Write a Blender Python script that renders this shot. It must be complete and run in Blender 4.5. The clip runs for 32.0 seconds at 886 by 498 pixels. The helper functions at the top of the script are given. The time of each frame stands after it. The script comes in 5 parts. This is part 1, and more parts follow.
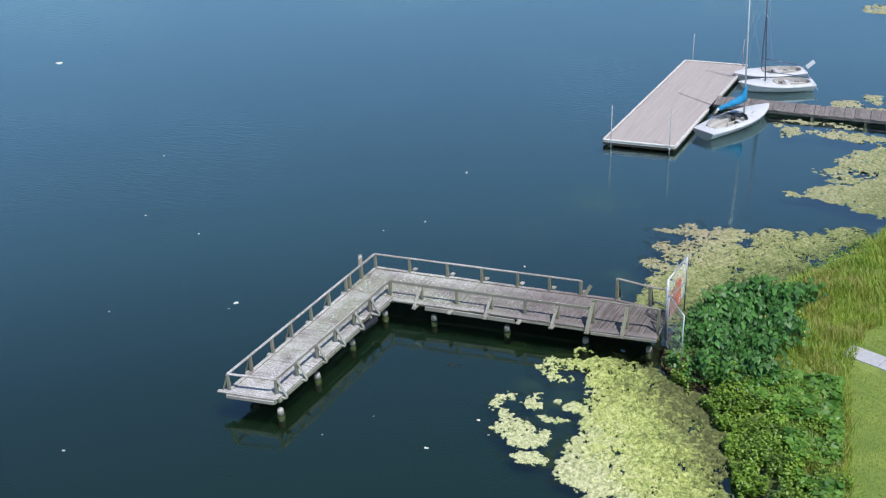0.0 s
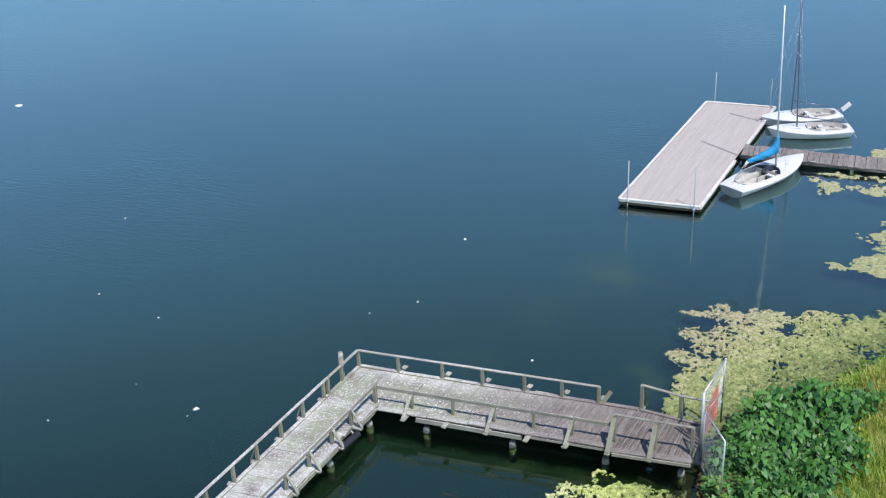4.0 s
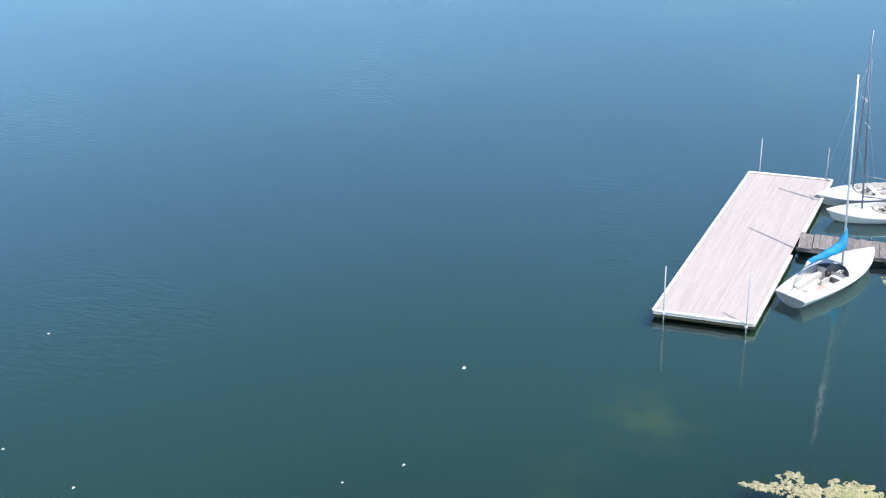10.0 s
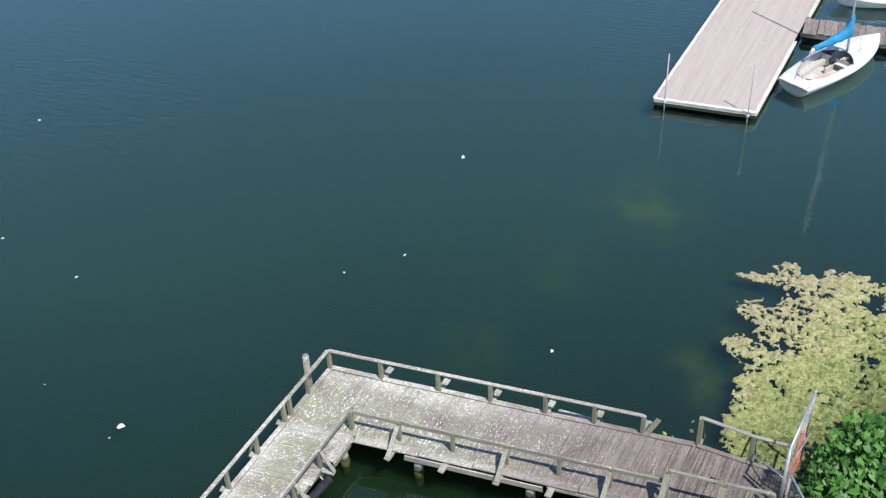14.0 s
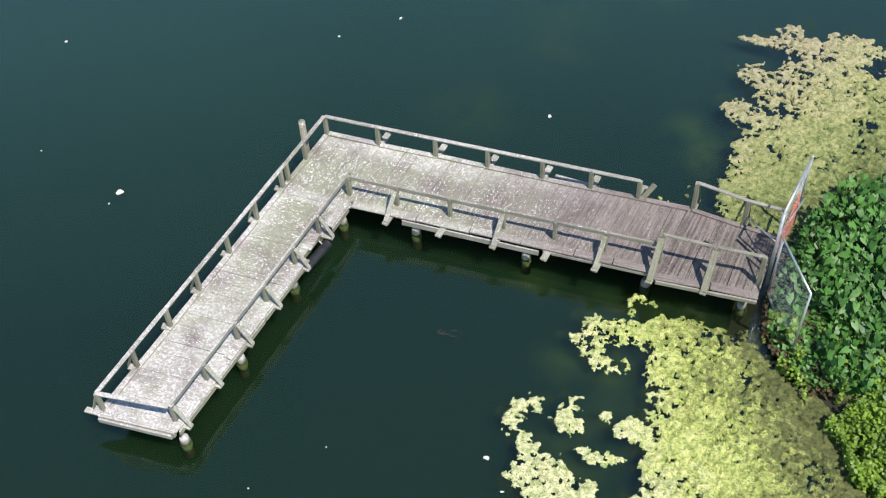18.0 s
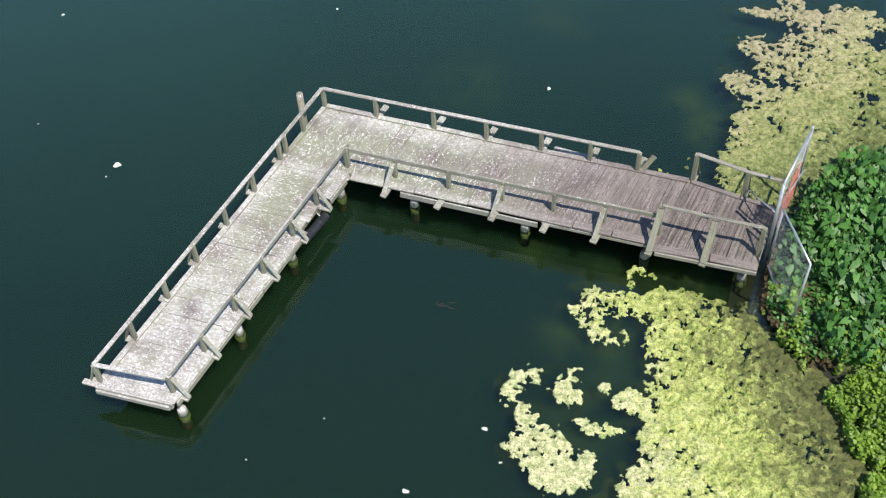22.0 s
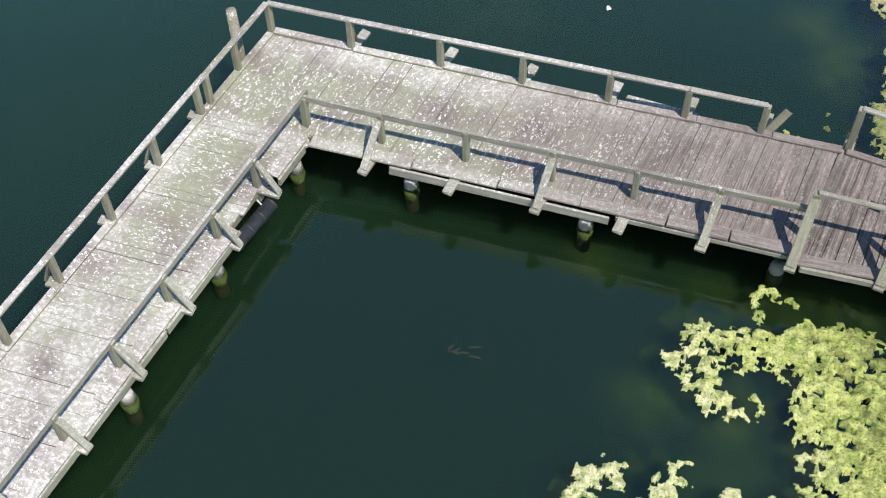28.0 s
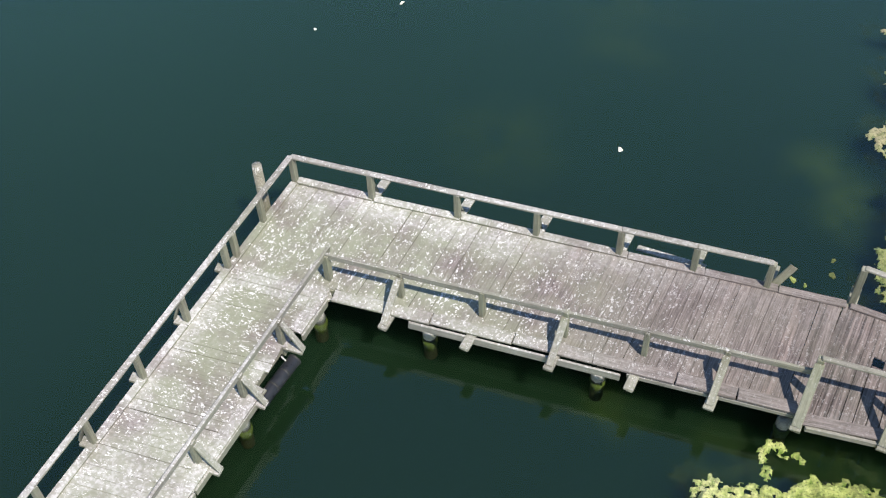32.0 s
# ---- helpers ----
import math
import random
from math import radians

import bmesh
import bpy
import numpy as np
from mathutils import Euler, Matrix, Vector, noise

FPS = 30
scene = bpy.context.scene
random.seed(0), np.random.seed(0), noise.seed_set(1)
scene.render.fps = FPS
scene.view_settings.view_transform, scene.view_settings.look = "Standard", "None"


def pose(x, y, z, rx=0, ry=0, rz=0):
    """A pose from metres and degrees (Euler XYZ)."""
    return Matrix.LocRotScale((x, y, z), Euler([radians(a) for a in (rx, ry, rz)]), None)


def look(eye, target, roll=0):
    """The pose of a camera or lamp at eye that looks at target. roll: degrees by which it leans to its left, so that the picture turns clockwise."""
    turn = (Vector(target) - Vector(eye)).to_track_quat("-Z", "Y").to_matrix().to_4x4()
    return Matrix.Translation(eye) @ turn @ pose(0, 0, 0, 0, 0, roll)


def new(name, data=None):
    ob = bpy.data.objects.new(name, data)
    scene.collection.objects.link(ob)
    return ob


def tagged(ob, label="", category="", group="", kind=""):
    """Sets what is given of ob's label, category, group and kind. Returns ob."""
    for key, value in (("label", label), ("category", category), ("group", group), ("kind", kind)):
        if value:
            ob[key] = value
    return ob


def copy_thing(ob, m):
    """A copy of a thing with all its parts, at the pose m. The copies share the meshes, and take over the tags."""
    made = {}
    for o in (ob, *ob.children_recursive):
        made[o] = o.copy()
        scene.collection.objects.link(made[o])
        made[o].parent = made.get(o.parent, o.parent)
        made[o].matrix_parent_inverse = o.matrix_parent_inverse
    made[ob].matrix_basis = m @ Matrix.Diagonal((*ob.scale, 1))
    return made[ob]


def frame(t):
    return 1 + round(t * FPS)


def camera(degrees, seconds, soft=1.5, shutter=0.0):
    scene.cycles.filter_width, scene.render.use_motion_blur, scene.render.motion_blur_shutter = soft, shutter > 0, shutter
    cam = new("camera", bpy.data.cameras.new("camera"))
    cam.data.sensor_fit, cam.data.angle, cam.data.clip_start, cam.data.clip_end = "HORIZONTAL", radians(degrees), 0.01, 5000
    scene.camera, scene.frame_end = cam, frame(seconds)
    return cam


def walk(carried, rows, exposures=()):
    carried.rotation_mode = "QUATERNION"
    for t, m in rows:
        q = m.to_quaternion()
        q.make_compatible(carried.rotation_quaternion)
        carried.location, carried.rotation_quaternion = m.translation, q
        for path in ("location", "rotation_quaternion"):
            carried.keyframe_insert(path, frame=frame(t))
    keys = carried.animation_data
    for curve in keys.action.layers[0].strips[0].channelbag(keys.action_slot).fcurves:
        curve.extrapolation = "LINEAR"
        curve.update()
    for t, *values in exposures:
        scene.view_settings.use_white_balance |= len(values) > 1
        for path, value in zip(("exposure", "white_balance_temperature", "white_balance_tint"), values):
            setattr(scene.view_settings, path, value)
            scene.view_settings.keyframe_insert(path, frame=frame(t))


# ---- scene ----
cam = camera(40.67, 32.0, soft=1.2)

# seconds, eye x y z, yaw, pitch, roll (degrees)
PATH = [
    (0, 23.756, -42.878, 26.681, 24.975, -26.944, -1.987),
    (1, 23.370, -41.887, 26.777, 25.066, -26.868, -2.171),
    (2, 22.493, -39.985, 26.919, 25.047, -26.830, -2.183),
    (2.5, 22.001, -38.848, 26.964, 25.059, -26.867, -2.185),
    (4.5, 20.037, -33.641, 26.081, 25.059, -26.628, -2.348),
    (5, 19.469, -32.386, 25.973, 25.013, -26.600, -2.343),
    (6, 18.432, -29.848, 25.922, 24.993, -26.636, -2.375),
    (7, 17.528, -27.396, 25.949, 25.074, -26.610, -2.499),
    (8, 16.651, -24.992, 26.203, 25.194, -26.720, -2.622),
    (9, 15.866, -23.219, 26.341, 25.201, -26.662, -2.577),
    (9.5, 15.649, -23.071, 26.204, 25.094, -26.640, -2.533),
    (10, 15.610, -23.181, 25.993, 25.111, -26.940, -2.456),
    (10.5, 15.596, -23.264, 25.815, 25.164, -28.051, -2.401),
    (11, 15.508, -23.283, 25.704, 25.160, -29.458, -2.328),
    (12, 15.202, -23.150, 25.674, 24.956, -32.113, -2.289),
    (13, 14.912, -22.939, 25.972, 24.715, -34.925, -2.169),
    (14, 14.704, -22.796, 26.293, 24.584, -37.790, -2.015),
    (14.5, 14.693, -22.726, 26.314, 24.603, -39.121, -2.077),
    (16.5, 14.661, -22.466, 26.507, 24.958, -45.120, -2.310),
    (17, 14.653, -22.530, 26.451, 24.980, -46.494, -2.365),
    (17.5, 14.662, -22.642, 26.328, 24.981, -47.941, -2.383),
    (18, 14.633, -22.682, 26.224, 24.950, -49.050, -2.383),
    (19, 14.643, -22.814, 25.983, 24.873, -49.920, -2.361),
    (20, 14.702, -22.899, 25.827, 24.870, -49.892, -2.400),
    (21, 14.748, -22.808, 25.874, 24.964, -49.914, -2.457),
    (22, 14.764, -22.776, 25.937, 25.132, -49.893, -2.581),
    (23, 14.607, -23.005, 25.617, 24.814, -49.688, -2.355),
    (23.5, 14.452, -22.278, 25.312, 25.320, -50.481, -2.772),
    (24, 12.867, -19.785, 22.208, 24.151, -51.125, -1.903),
    (24.5, 11.612, -17.807, 19.541, 22.807, -51.389, -0.802),
    (25, 10.876, -16.021, 17.858, 22.773, -52.559, -0.733),
    (25.5, 10.394, -14.926, 16.807, 22.616, -53.267, -0.693),
    (27.5, 10.380, -14.982, 17.054, 23.065, -52.854, -0.896),
    (28, 10.278, -15.043, 17.114, 22.814, -52.466, -0.653),
    (29, 10.119, -14.120, 17.940, 24.036, -53.452, -1.877),
    (30, 10.067, -14.129, 18.427, 24.020, -52.123, -1.700),
    (31, 10.010, -14.035, 18.854, 24.238, -51.109, -1.840),
    (32, 9.863, -13.825, 19.194, 24.330, -50.988, -1.991),
]


def aimed(x, y, z, yaw, pitch, roll):
    a, b = radians(yaw), radians(pitch)
    way = Vector((-math.sin(a) * math.cos(b), math.cos(a) * math.cos(b), math.sin(b)))
    return look((x, y, z), Vector((x, y, z)) + way * 10, roll)


walk(cam, [(row[0], aimed(*row[1:])) for row in PATH], exposures=[
    (0, 0.34, 6050, 13), (2.5, 0.38, 6050, 13), (6, 0.86, 6080, 12), (9, 1.04, 6120, 12), (12, 0.84, 6320, 12), (14.5, 0.66, 6480, 12), (17, 0.70, 6560, 12), (32, 0.66, 6600, 12)])

# ---------------------------------------------------------------- light
SUN_AZ, SUN_EL = -33.0, 60.0          # the sun stands towards +x, -y
world = bpy.data.worlds.new("sky")
scene.world = world
world.use_nodes = True
wn = world.node_tree.nodes
sky = wn.new("ShaderNodeTexSky")
sky.sky_type = "NISHITA"
sky.sun_disc = False
sky.sun_elevation = radians(SUN_EL)
sky.sun_rotation = radians(90 - SUN_AZ)
sky.altitude = 20
sky.air_density, sky.dust_density, sky.ozone_density = 1.25, 0.0, 3.6
wn["Background"].inputs["Strength"].default_value = 0.086
world.node_tree.links.new(sky.outputs["Color"], wn["Background"].inputs["Color"])

sun_data = bpy.data.lights.new("sun", "SUN")
sun_data.energy = 3.9
sun_data.angle = radians(0.53)
sun_data.color = (1.0, 0.94, 0.86)
sun = new("sun", sun_data)
_az, _el = radians(SUN_AZ), radians(SUN_EL)
_d = Vector((math.cos(_az) * math.cos(_el), math.sin(_az) * math.cos(_el), math.sin(_el)))
sun.matrix_world = look(_d * 80, (0, 0, 0))


# ---------------------------------------------------------------- materials
def nodes_of(name):
    m = bpy.data.materials.new(name)
    m.use_nodes = True
    nt = m.node_tree
    return m, nt, nt.nodes["Principled BSDF"]


def node(nt, kind, **values):
    n = nt.nodes.new(kind)
    for key, value in values.items():
        n.inputs[key.replace("_", " ")].default_value = value
    return n


def ramp(nt, source, stops):
    r = nt.nodes.new("ShaderNodeValToRGB")
    els = r.color_ramp.elements
    while len(els) < len(stops):
        els.new(0.5)
    for e, (p, c) in zip(els, stops):
        e.position = p
        e.color = (*c, 1) if len(c) == 3 else c
    nt.links.new(source, r.inputs["Fac"])
    return r


def mixed(nt, fac, a, b, blend="MIX"):
    mx = nt.nodes.new("ShaderNodeMix")
    mx.data_type = "RGBA"
    mx.blend_type = blend
    for sock, val in ((mx.inputs[0], fac), (mx.inputs[6], a), (mx.inputs[7], b)):
        if isinstance(val, bpy.types.NodeSocket):
            nt.links.new(val, sock)
        else:
            sock.default_value = val if isinstance(val, (int, float)) else (*val, 1)
    return mx.outputs[2]


def maths(nt, op, a, b=0.0, c=0.0):
    mt = nt.nodes.new("ShaderNodeMath")
    mt.operation = op
    for sock, val in zip(mt.inputs, (a, b, c)):
        if isinstance(val, bpy.types.NodeSocket):
            nt.links.new(val, sock)
        else:
            sock.default_value = val
    return mt.outputs[0]


def spread(nt, value, lo, hi, to_lo=0.0, to_hi=1.0):
    mr = nt.nodes.new("ShaderNodeMapRange")
    mr.inputs[1].default_value, mr.inputs[2].default_value = lo, hi
    mr.inputs[3].default_value, mr.inputs[4].default_value = to_lo, to_hi
    nt.links.new(value, mr.inputs[0])
    return mr.outputs[0]


def scaled(nt, source, scale, offset=None):
    mp = nt.nodes.new("ShaderNodeMapping")
    mp.inputs["Scale"].default_value = scale
    nt.links.new(source, mp.inputs["Vector"])
    if offset is not None:
        nt.links.new(offset, mp.inputs["Location"])
    return mp.outputs[0]


def noisy(nt, vector, scale, detail=4.0, rough=0.55, distort=0.0):
    n = node(nt, "ShaderNodeTexNoise", Scale=scale, Detail=detail, Roughness=rough, Distortion=distort)
    if vector is not None:
        nt.links.new(vector, n.inputs["Vector"])
    return n.outputs["Fac"]


def bumped(nt, bsdf, height, strength, distance=0.01):
    b = node(nt, "ShaderNodeBump", Strength=strength, Distance=distance)
    nt.links.new(height, b.inputs["Height"])
    nt.links.new(b.outputs[0], bsdf.inputs["Normal"])


def object_vec(nt):
    return nt.nodes.new("ShaderNodeTexCoord").outputs["Object"]


def world_vec(nt):
    return nt.nodes.new("ShaderNodeNewGeometry").outputs["Position"]


def piece_random(nt):
    return nt.nodes.new("ShaderNodeObjectInfo").outputs["Random"]


def shifted(nt, vector):
    """The vector, moved by the piece's own random number."""
    rnd = piece_random(nt)
    comb = nt.nodes.new("ShaderNodeCombineXYZ")
    for k, f in enumerate((37.0, 53.0, 19.0)):
        nt.links.new(maths(nt, "MULTIPLY", rnd, f), comb.inputs[k])
    add = nt.nodes.new("ShaderNodeVectorMath")
    add.operation = "ADD"
    nt.links.new(vector, add.inputs[0])
    nt.links.new(comb.outputs[0], add.inputs[1])
    return add.outputs[0]


def wood(name, dark, light, algae=0.0, droppings=0.0, fade=None, wet=0.0, uneven=1.0, grain_run=1.3, grain_wide=26, stain=0.45, green_fade=None):
    """Weathered timber with grain along the piece; droppings: how thickly it is spattered; fade: x at which the spatter thins out; green_fade: where the green film ends."""
    m, nt, bsdf = nodes_of(name)
    vec = shifted(nt, object_vec(nt))
    grain = noisy(nt, scaled(nt, vec, (grain_run, grain_wide, grain_wide)), 1.6, 5, 0.65)
    blotch = noisy(nt, vec, 2.2, 4, 0.6)
    colour = ramp(nt, grain, [(0.36, dark), (0.64, light)]).outputs[0]
    tone = ramp(nt, piece_random(nt), [(0.0, tuple(1 - uneven * c for c in (0.20, 0.22, 0.22))), (0.5, tuple(1 - uneven * c for c in (0.04, 0.05, 0.06))), (1.0, tuple(1 + uneven * c for c in (0.10, 0.08, 0.06)))]).outputs[0]
    colour = mixed(nt, 1.0, colour, tone, "MULTIPLY")
    colour = mixed(nt, maths(nt, "MULTIPLY", spread(nt, blotch, 0.45, 0.75), stain), colour, tuple(0.55 * c for c in dark))
    if algae:
        green = noisy(nt, world_vec(nt), 0.9, 5, 0.6)
        moss = maths(nt, "MULTIPLY", spread(nt, green, 0.33, 0.60), algae)
        if green_fade:
            gx = nt.nodes.new("ShaderNodeSeparateXYZ")
            nt.links.new(world_vec(nt), gx.inputs[0])
            moss = maths(nt, "MULTIPLY", moss, spread(nt, maths(nt, "ADD", gx.outputs[0], maths(nt, "MULTIPLY", green, 3.0)), green_fade[0], green_fade[1], 1.0, 0.12))
        colour = mixed(nt, moss, colour, (0.215, 0.235, 0.150))
    if droppings:
        at = world_vec(nt)
        sp = nt.nodes.new("ShaderNodeSeparateXYZ")
        nt.links.new(at, sp.inputs[0])
        # a chalky film, thick where the birds sit: the far end of the arm and the outer edge
        far_end = spread(nt, maths(nt, "ADD", sp.outputs[1], maths(nt, "MULTIPLY", noisy(nt, at, 0.6, 3), 5.0)), -7.0, -1.0, 1.0, 0.16)
        edge = maths(nt, "SUBTRACT", sp.outputs[1], maths(nt, "MULTIPLY", sp.outputs[0], 0.0927))
        outer = spread(nt, maths(nt, "ADD", edge, maths(nt, "MULTIPLY", noisy(nt, at, 1.7, 3), 0.8)), -0.35, 0.25, 0.0, 0.75)
        on_arm_side = spread(nt, sp.outputs[1], -2.62, -2.60, 1.0, 0.0)
        inward = maths(nt, "SUBTRACT", maths(nt, "SUBTRACT", sp.outputs[0], maths(nt, "MULTIPLY", sp.outputs[1], 0.0653)), 0.19)
        inward = maths(nt, "ADD", inward, maths(nt, "MULTIPLY", noisy(nt, at, 1.9, 4, 0.6), 0.6))
        perch = maths(nt, "MULTIPLY", maths(nt, "MAXIMUM", spread(nt, inward, 0.35, 0.95, 0.9, 0.0), spread(nt, inward, 1.95, 2.15, 0.0, 0.85)), on_arm_side)
        outer = maths(nt, "MAXIMUM", outer, perch)
        strip = spread(nt, maths(nt, "ADD", edge, maths(nt, "MULTIPLY", noisy(nt, at, 2.3, 4, 0.6), 0.5)), -2.05, -1.85, 0.6, 0.0)
        outer = maths(nt, "MAXIMUM", outer, maths(nt, "MULTIPLY", strip, maths(nt, "SUBTRACT", 1.0, on_arm_side)))
        film = maths(nt, "MULTIPLY", maths(nt, "MAXIMUM", far_end, outer), spread(nt, noisy(nt, at, 0.9, 5, 0.65, 0.5), 0.25, 0.55))
        grit = spread(nt, noisy(nt, at, 14.0, 3, 0.6), 0.46, 0.66)
        # splashes, drawn out along the boards: across the walkway, and across the arm
        lie = nt.nodes.new("ShaderNodeMix")
        lie.data_type = "VECTOR"
        nt.links.new(on_arm_side, lie.inputs["Factor"])
        nt.links.new(scaled(nt, at, (1.25, 0.62, 0.15)), lie.inputs[4])
        nt.links.new(scaled(nt, at, (0.62, 1.25, 0.15)), lie.inputs[5])
        vor = nt.nodes.new("ShaderNodeTexVoronoi")
        vor.inputs["Scale"].default_value = 20.0
        warp = nt.nodes.new("ShaderNodeVectorMath")
        warp.operation = "ADD"
        nz = nt.nodes.new("ShaderNodeTexNoise")
        nz.inputs["Scale"].default_value = 17.0
        nt.links.new(at, nz.inputs["Vector"])
        small = nt.nodes.new("ShaderNodeVectorMath")
        small.operation = "SCALE"
        small.inputs["Scale"].default_value = 0.15
        nt.links.new(nz.outputs["Color"], small.inputs[0])
        nt.links.new(lie.outputs[1], warp.inputs[0])
        nt.links.new(small.outputs[0], warp.inputs[1])
        nt.links.new(warp.outputs[0], vor.inputs["Vector"])
        sep = nt.nodes.new("ShaderNodeSeparateColor")
        nt.links.new(vor.outputs["Color"], sep.inputs[0])
        crowd = spread(nt, noisy(nt, at, 1.1, 4, 0.6), 0.34, 0.62, 0.30, 0.0)
        size = maths(nt, "MULTIPLY", maths(nt, "MAXIMUM", maths(nt, "SUBTRACT", sep.outputs[0], crowd), 0.0), 0.56)
        spots = spread(nt, maths(nt, "SUBTRACT", size, vor.outputs["Distance"]), -0.08, 0.11)
        cover = maths(nt, "MAXIMUM", maths(nt, "MULTIPLY", film, maths(nt, "ADD", maths(nt, "MULTIPLY", grit, 0.6), 0.40)), maths(nt, "MULTIPLY", spots, 0.82))
        amount = cover
        if fade is not None:
            sx = nt.nodes.new("ShaderNodeSeparateXYZ")
            nt.links.new(at, sx.inputs[0])
            wob = maths(nt, "ADD", sx.outputs[0], maths(nt, "MULTIPLY", noisy(nt, at, 0.6, 3), 4.0))
            amount = maths(nt, "MULTIPLY", cover, spread(nt, wob, fade[0], fade[1], 1.0, fade[2]))
        white = mixed(nt, spots, (0.62, 0.60, 0.61), (0.80, 0.79, 0.79))
        up = nt.nodes.new("ShaderNodeSeparateXYZ")
        nt.links.new(nt.nodes.new("ShaderNodeNewGeometry").outputs["Normal"], up.inputs[0])
        amount = maths(nt, "MULTIPLY", amount, spread(nt, up.outputs[2], 0.15, 0.75, 0.12, 1.0))
        colour = mixed(nt, maths(nt, "MULTIPLY", amount, droppings), colour, white)
    nt.links.new(colour, bsdf.inputs["Base Color"])
    bsdf.inputs["Roughness"].default_value = 0.85 - 0.5 * wet
    bumped(nt, bsdf, grain, 0.6, 0.006)
    return m


def plain(name, colour, rough, metal=0.0, vary=0.12, scale=6.0, bump=0.15):
    m, nt, bsdf = nodes_of(name)
    vec = object_vec(nt)
    a = noisy(nt, vec, scale, 5, 0.6)
    b = noisy(nt, vec, scale * 9, 3, 0.6)
    lo, hi = tuple(c * (1 - vary) for c in colour), tuple(min(c * (1 + vary), 0.95) for c in colour)
    base = ramp(nt, a, [(0.3, lo), (0.7, hi)]).outputs[0]
    base = mixed(nt, spread(nt, b, 0.58, 0.75, 0.0, 0.35), base, tuple(c * (1 - 2 * vary) for c in colour))
    nt.links.new(base, bsdf.inputs["Base Color"])
    bsdf.inputs["Metallic"].default_value = metal
    nt.links.new(spread(nt, a, 0.2, 0.8, max(rough - 0.1, 0.03), min(rough + 0.12, 1.0)), bsdf.inputs["Roughness"])
    bumped(nt, bsdf, b, bump, 0.004)
    return m


def foliage(name, dark, light, scale=1.2, thin=0.35, rough=0.5, single=False, straw=None):
    """Leaves: each island its own tone, some light through the blade."""
    m, nt, bsdf = nodes_of(name)
    isl = piece_random(nt) if single else nt.nodes.new("ShaderNodeNewGeometry").outputs["Random Per Island"]
    patch = noisy(nt, world_vec(nt), scale, 3, 0.6)
    fac = maths(nt, "ADD", maths(nt, "MULTIPLY", isl, 0.6), maths(nt, "MULTIPLY", spread(nt, patch, 0.3, 0.7), 0.4))
    base = ramp(nt, fac, [(0.05, dark), (0.8, light)]).outputs[0]
    if straw:
        dry = maths(nt, "ADD", noisy(nt, world_vec(nt), 0.75, 5, 0.65), maths(nt, "MULTIPLY", maths(nt, "SUBTRACT", isl, 0.5), 0.12))
        base = mixed(nt, spread(nt, dry, 0.46, 0.64, 0.0, 0.85), base, straw)
    nt.links.new(base, bsdf.inputs["Base Color"])
    bsdf.inputs["Roughness"].default_value = rough
    out = nt.nodes["Material Output"]
    tr = nt.nodes.new("ShaderNodeBsdfTranslucent")
    bright = mixed(nt, 1.0, base, (1.25, 1.35, 0.7), "MULTIPLY")
    nt.links.new(bright, tr.inputs["Color"])
    mix = nt.nodes.new("ShaderNodeMixShader")
    mix.inputs[0].default_value = thin
    nt.links.new(bsdf.outputs[0], mix.inputs[1])
    nt.links.new(tr.outputs[0], mix.inputs[2])
    nt.links.new(mix.outputs[0], out.inputs["Surface"])
    return m


def make_murk():
    """The green silt that swallows the light a little below the surface, with clouds of drowned weed in it."""
    m, nt, bsdf = nodes_of("lake_murk")
    at = world_vec(nt)
    # darker near the bank, paler and bluer out in the lake
    sep = nt.nodes.new("ShaderNodeSeparateXYZ")
    nt.links.new(at, sep.inputs[0])
    off = maths(nt, "SUBTRACT", sep.outputs[1], maths(nt, "MULTIPLY", sep.outputs[0], 0.75))
    off = maths(nt, "ADD", off, maths(nt, "MULTIPLY", noisy(nt, at, 0.09, 3, 0.5), 9.0))
    body = ramp(nt, spread(nt, off, -14.0, 16.0), [(0.0, (0.0096, 0.0216, 0.0108)), (0.45, (0.0090, 0.0206, 0.0118)), (1.0, (0.0180, 0.0425, 0.0350))]).outputs[0]
    # drowned weed: soft ochre-green clouds
    weed = None
    for wx, wy, wr, amount in WEED_CLOUDS:
        d = nt.nodes.new("ShaderNodeVectorMath")
        d.operation = "DISTANCE"
        nt.links.new(at, d.inputs[0])
        d.inputs[1].default_value = (wx, wy, MURK_Z)
        w = spread(nt, d.outputs["Value"], wr, 0.0, 0.0, amount)
        weed = w if weed is None else maths(nt, "MAXIMUM", weed, w)
    lump = spread(nt, noisy(nt, at, 0.9, 2, 0.5), 0.34, 0.66)
    body = mixed(nt, maths(nt, "MULTIPLY", weed, lump), body, (0.058, 0.080, 0.022))
    out = nt.nodes["Material Output"]
    nt.nodes.remove(bsdf)
    # silt scatters the light sideways below the surface, so shadows fall soft into the water
    depth = nt.nodes.new("ShaderNodeSubsurfaceScattering")
    depth.falloff = "BURLEY"
    depth.inputs["Scale"].default_value = 0.9
    depth.inputs["Radius"].default_value = (0.8, 1.0, 0.8)
    nt.links.new(body, depth.inputs["Color"])
    nt.links.new(depth.outputs[0], out.inputs["Surface"])
    return m


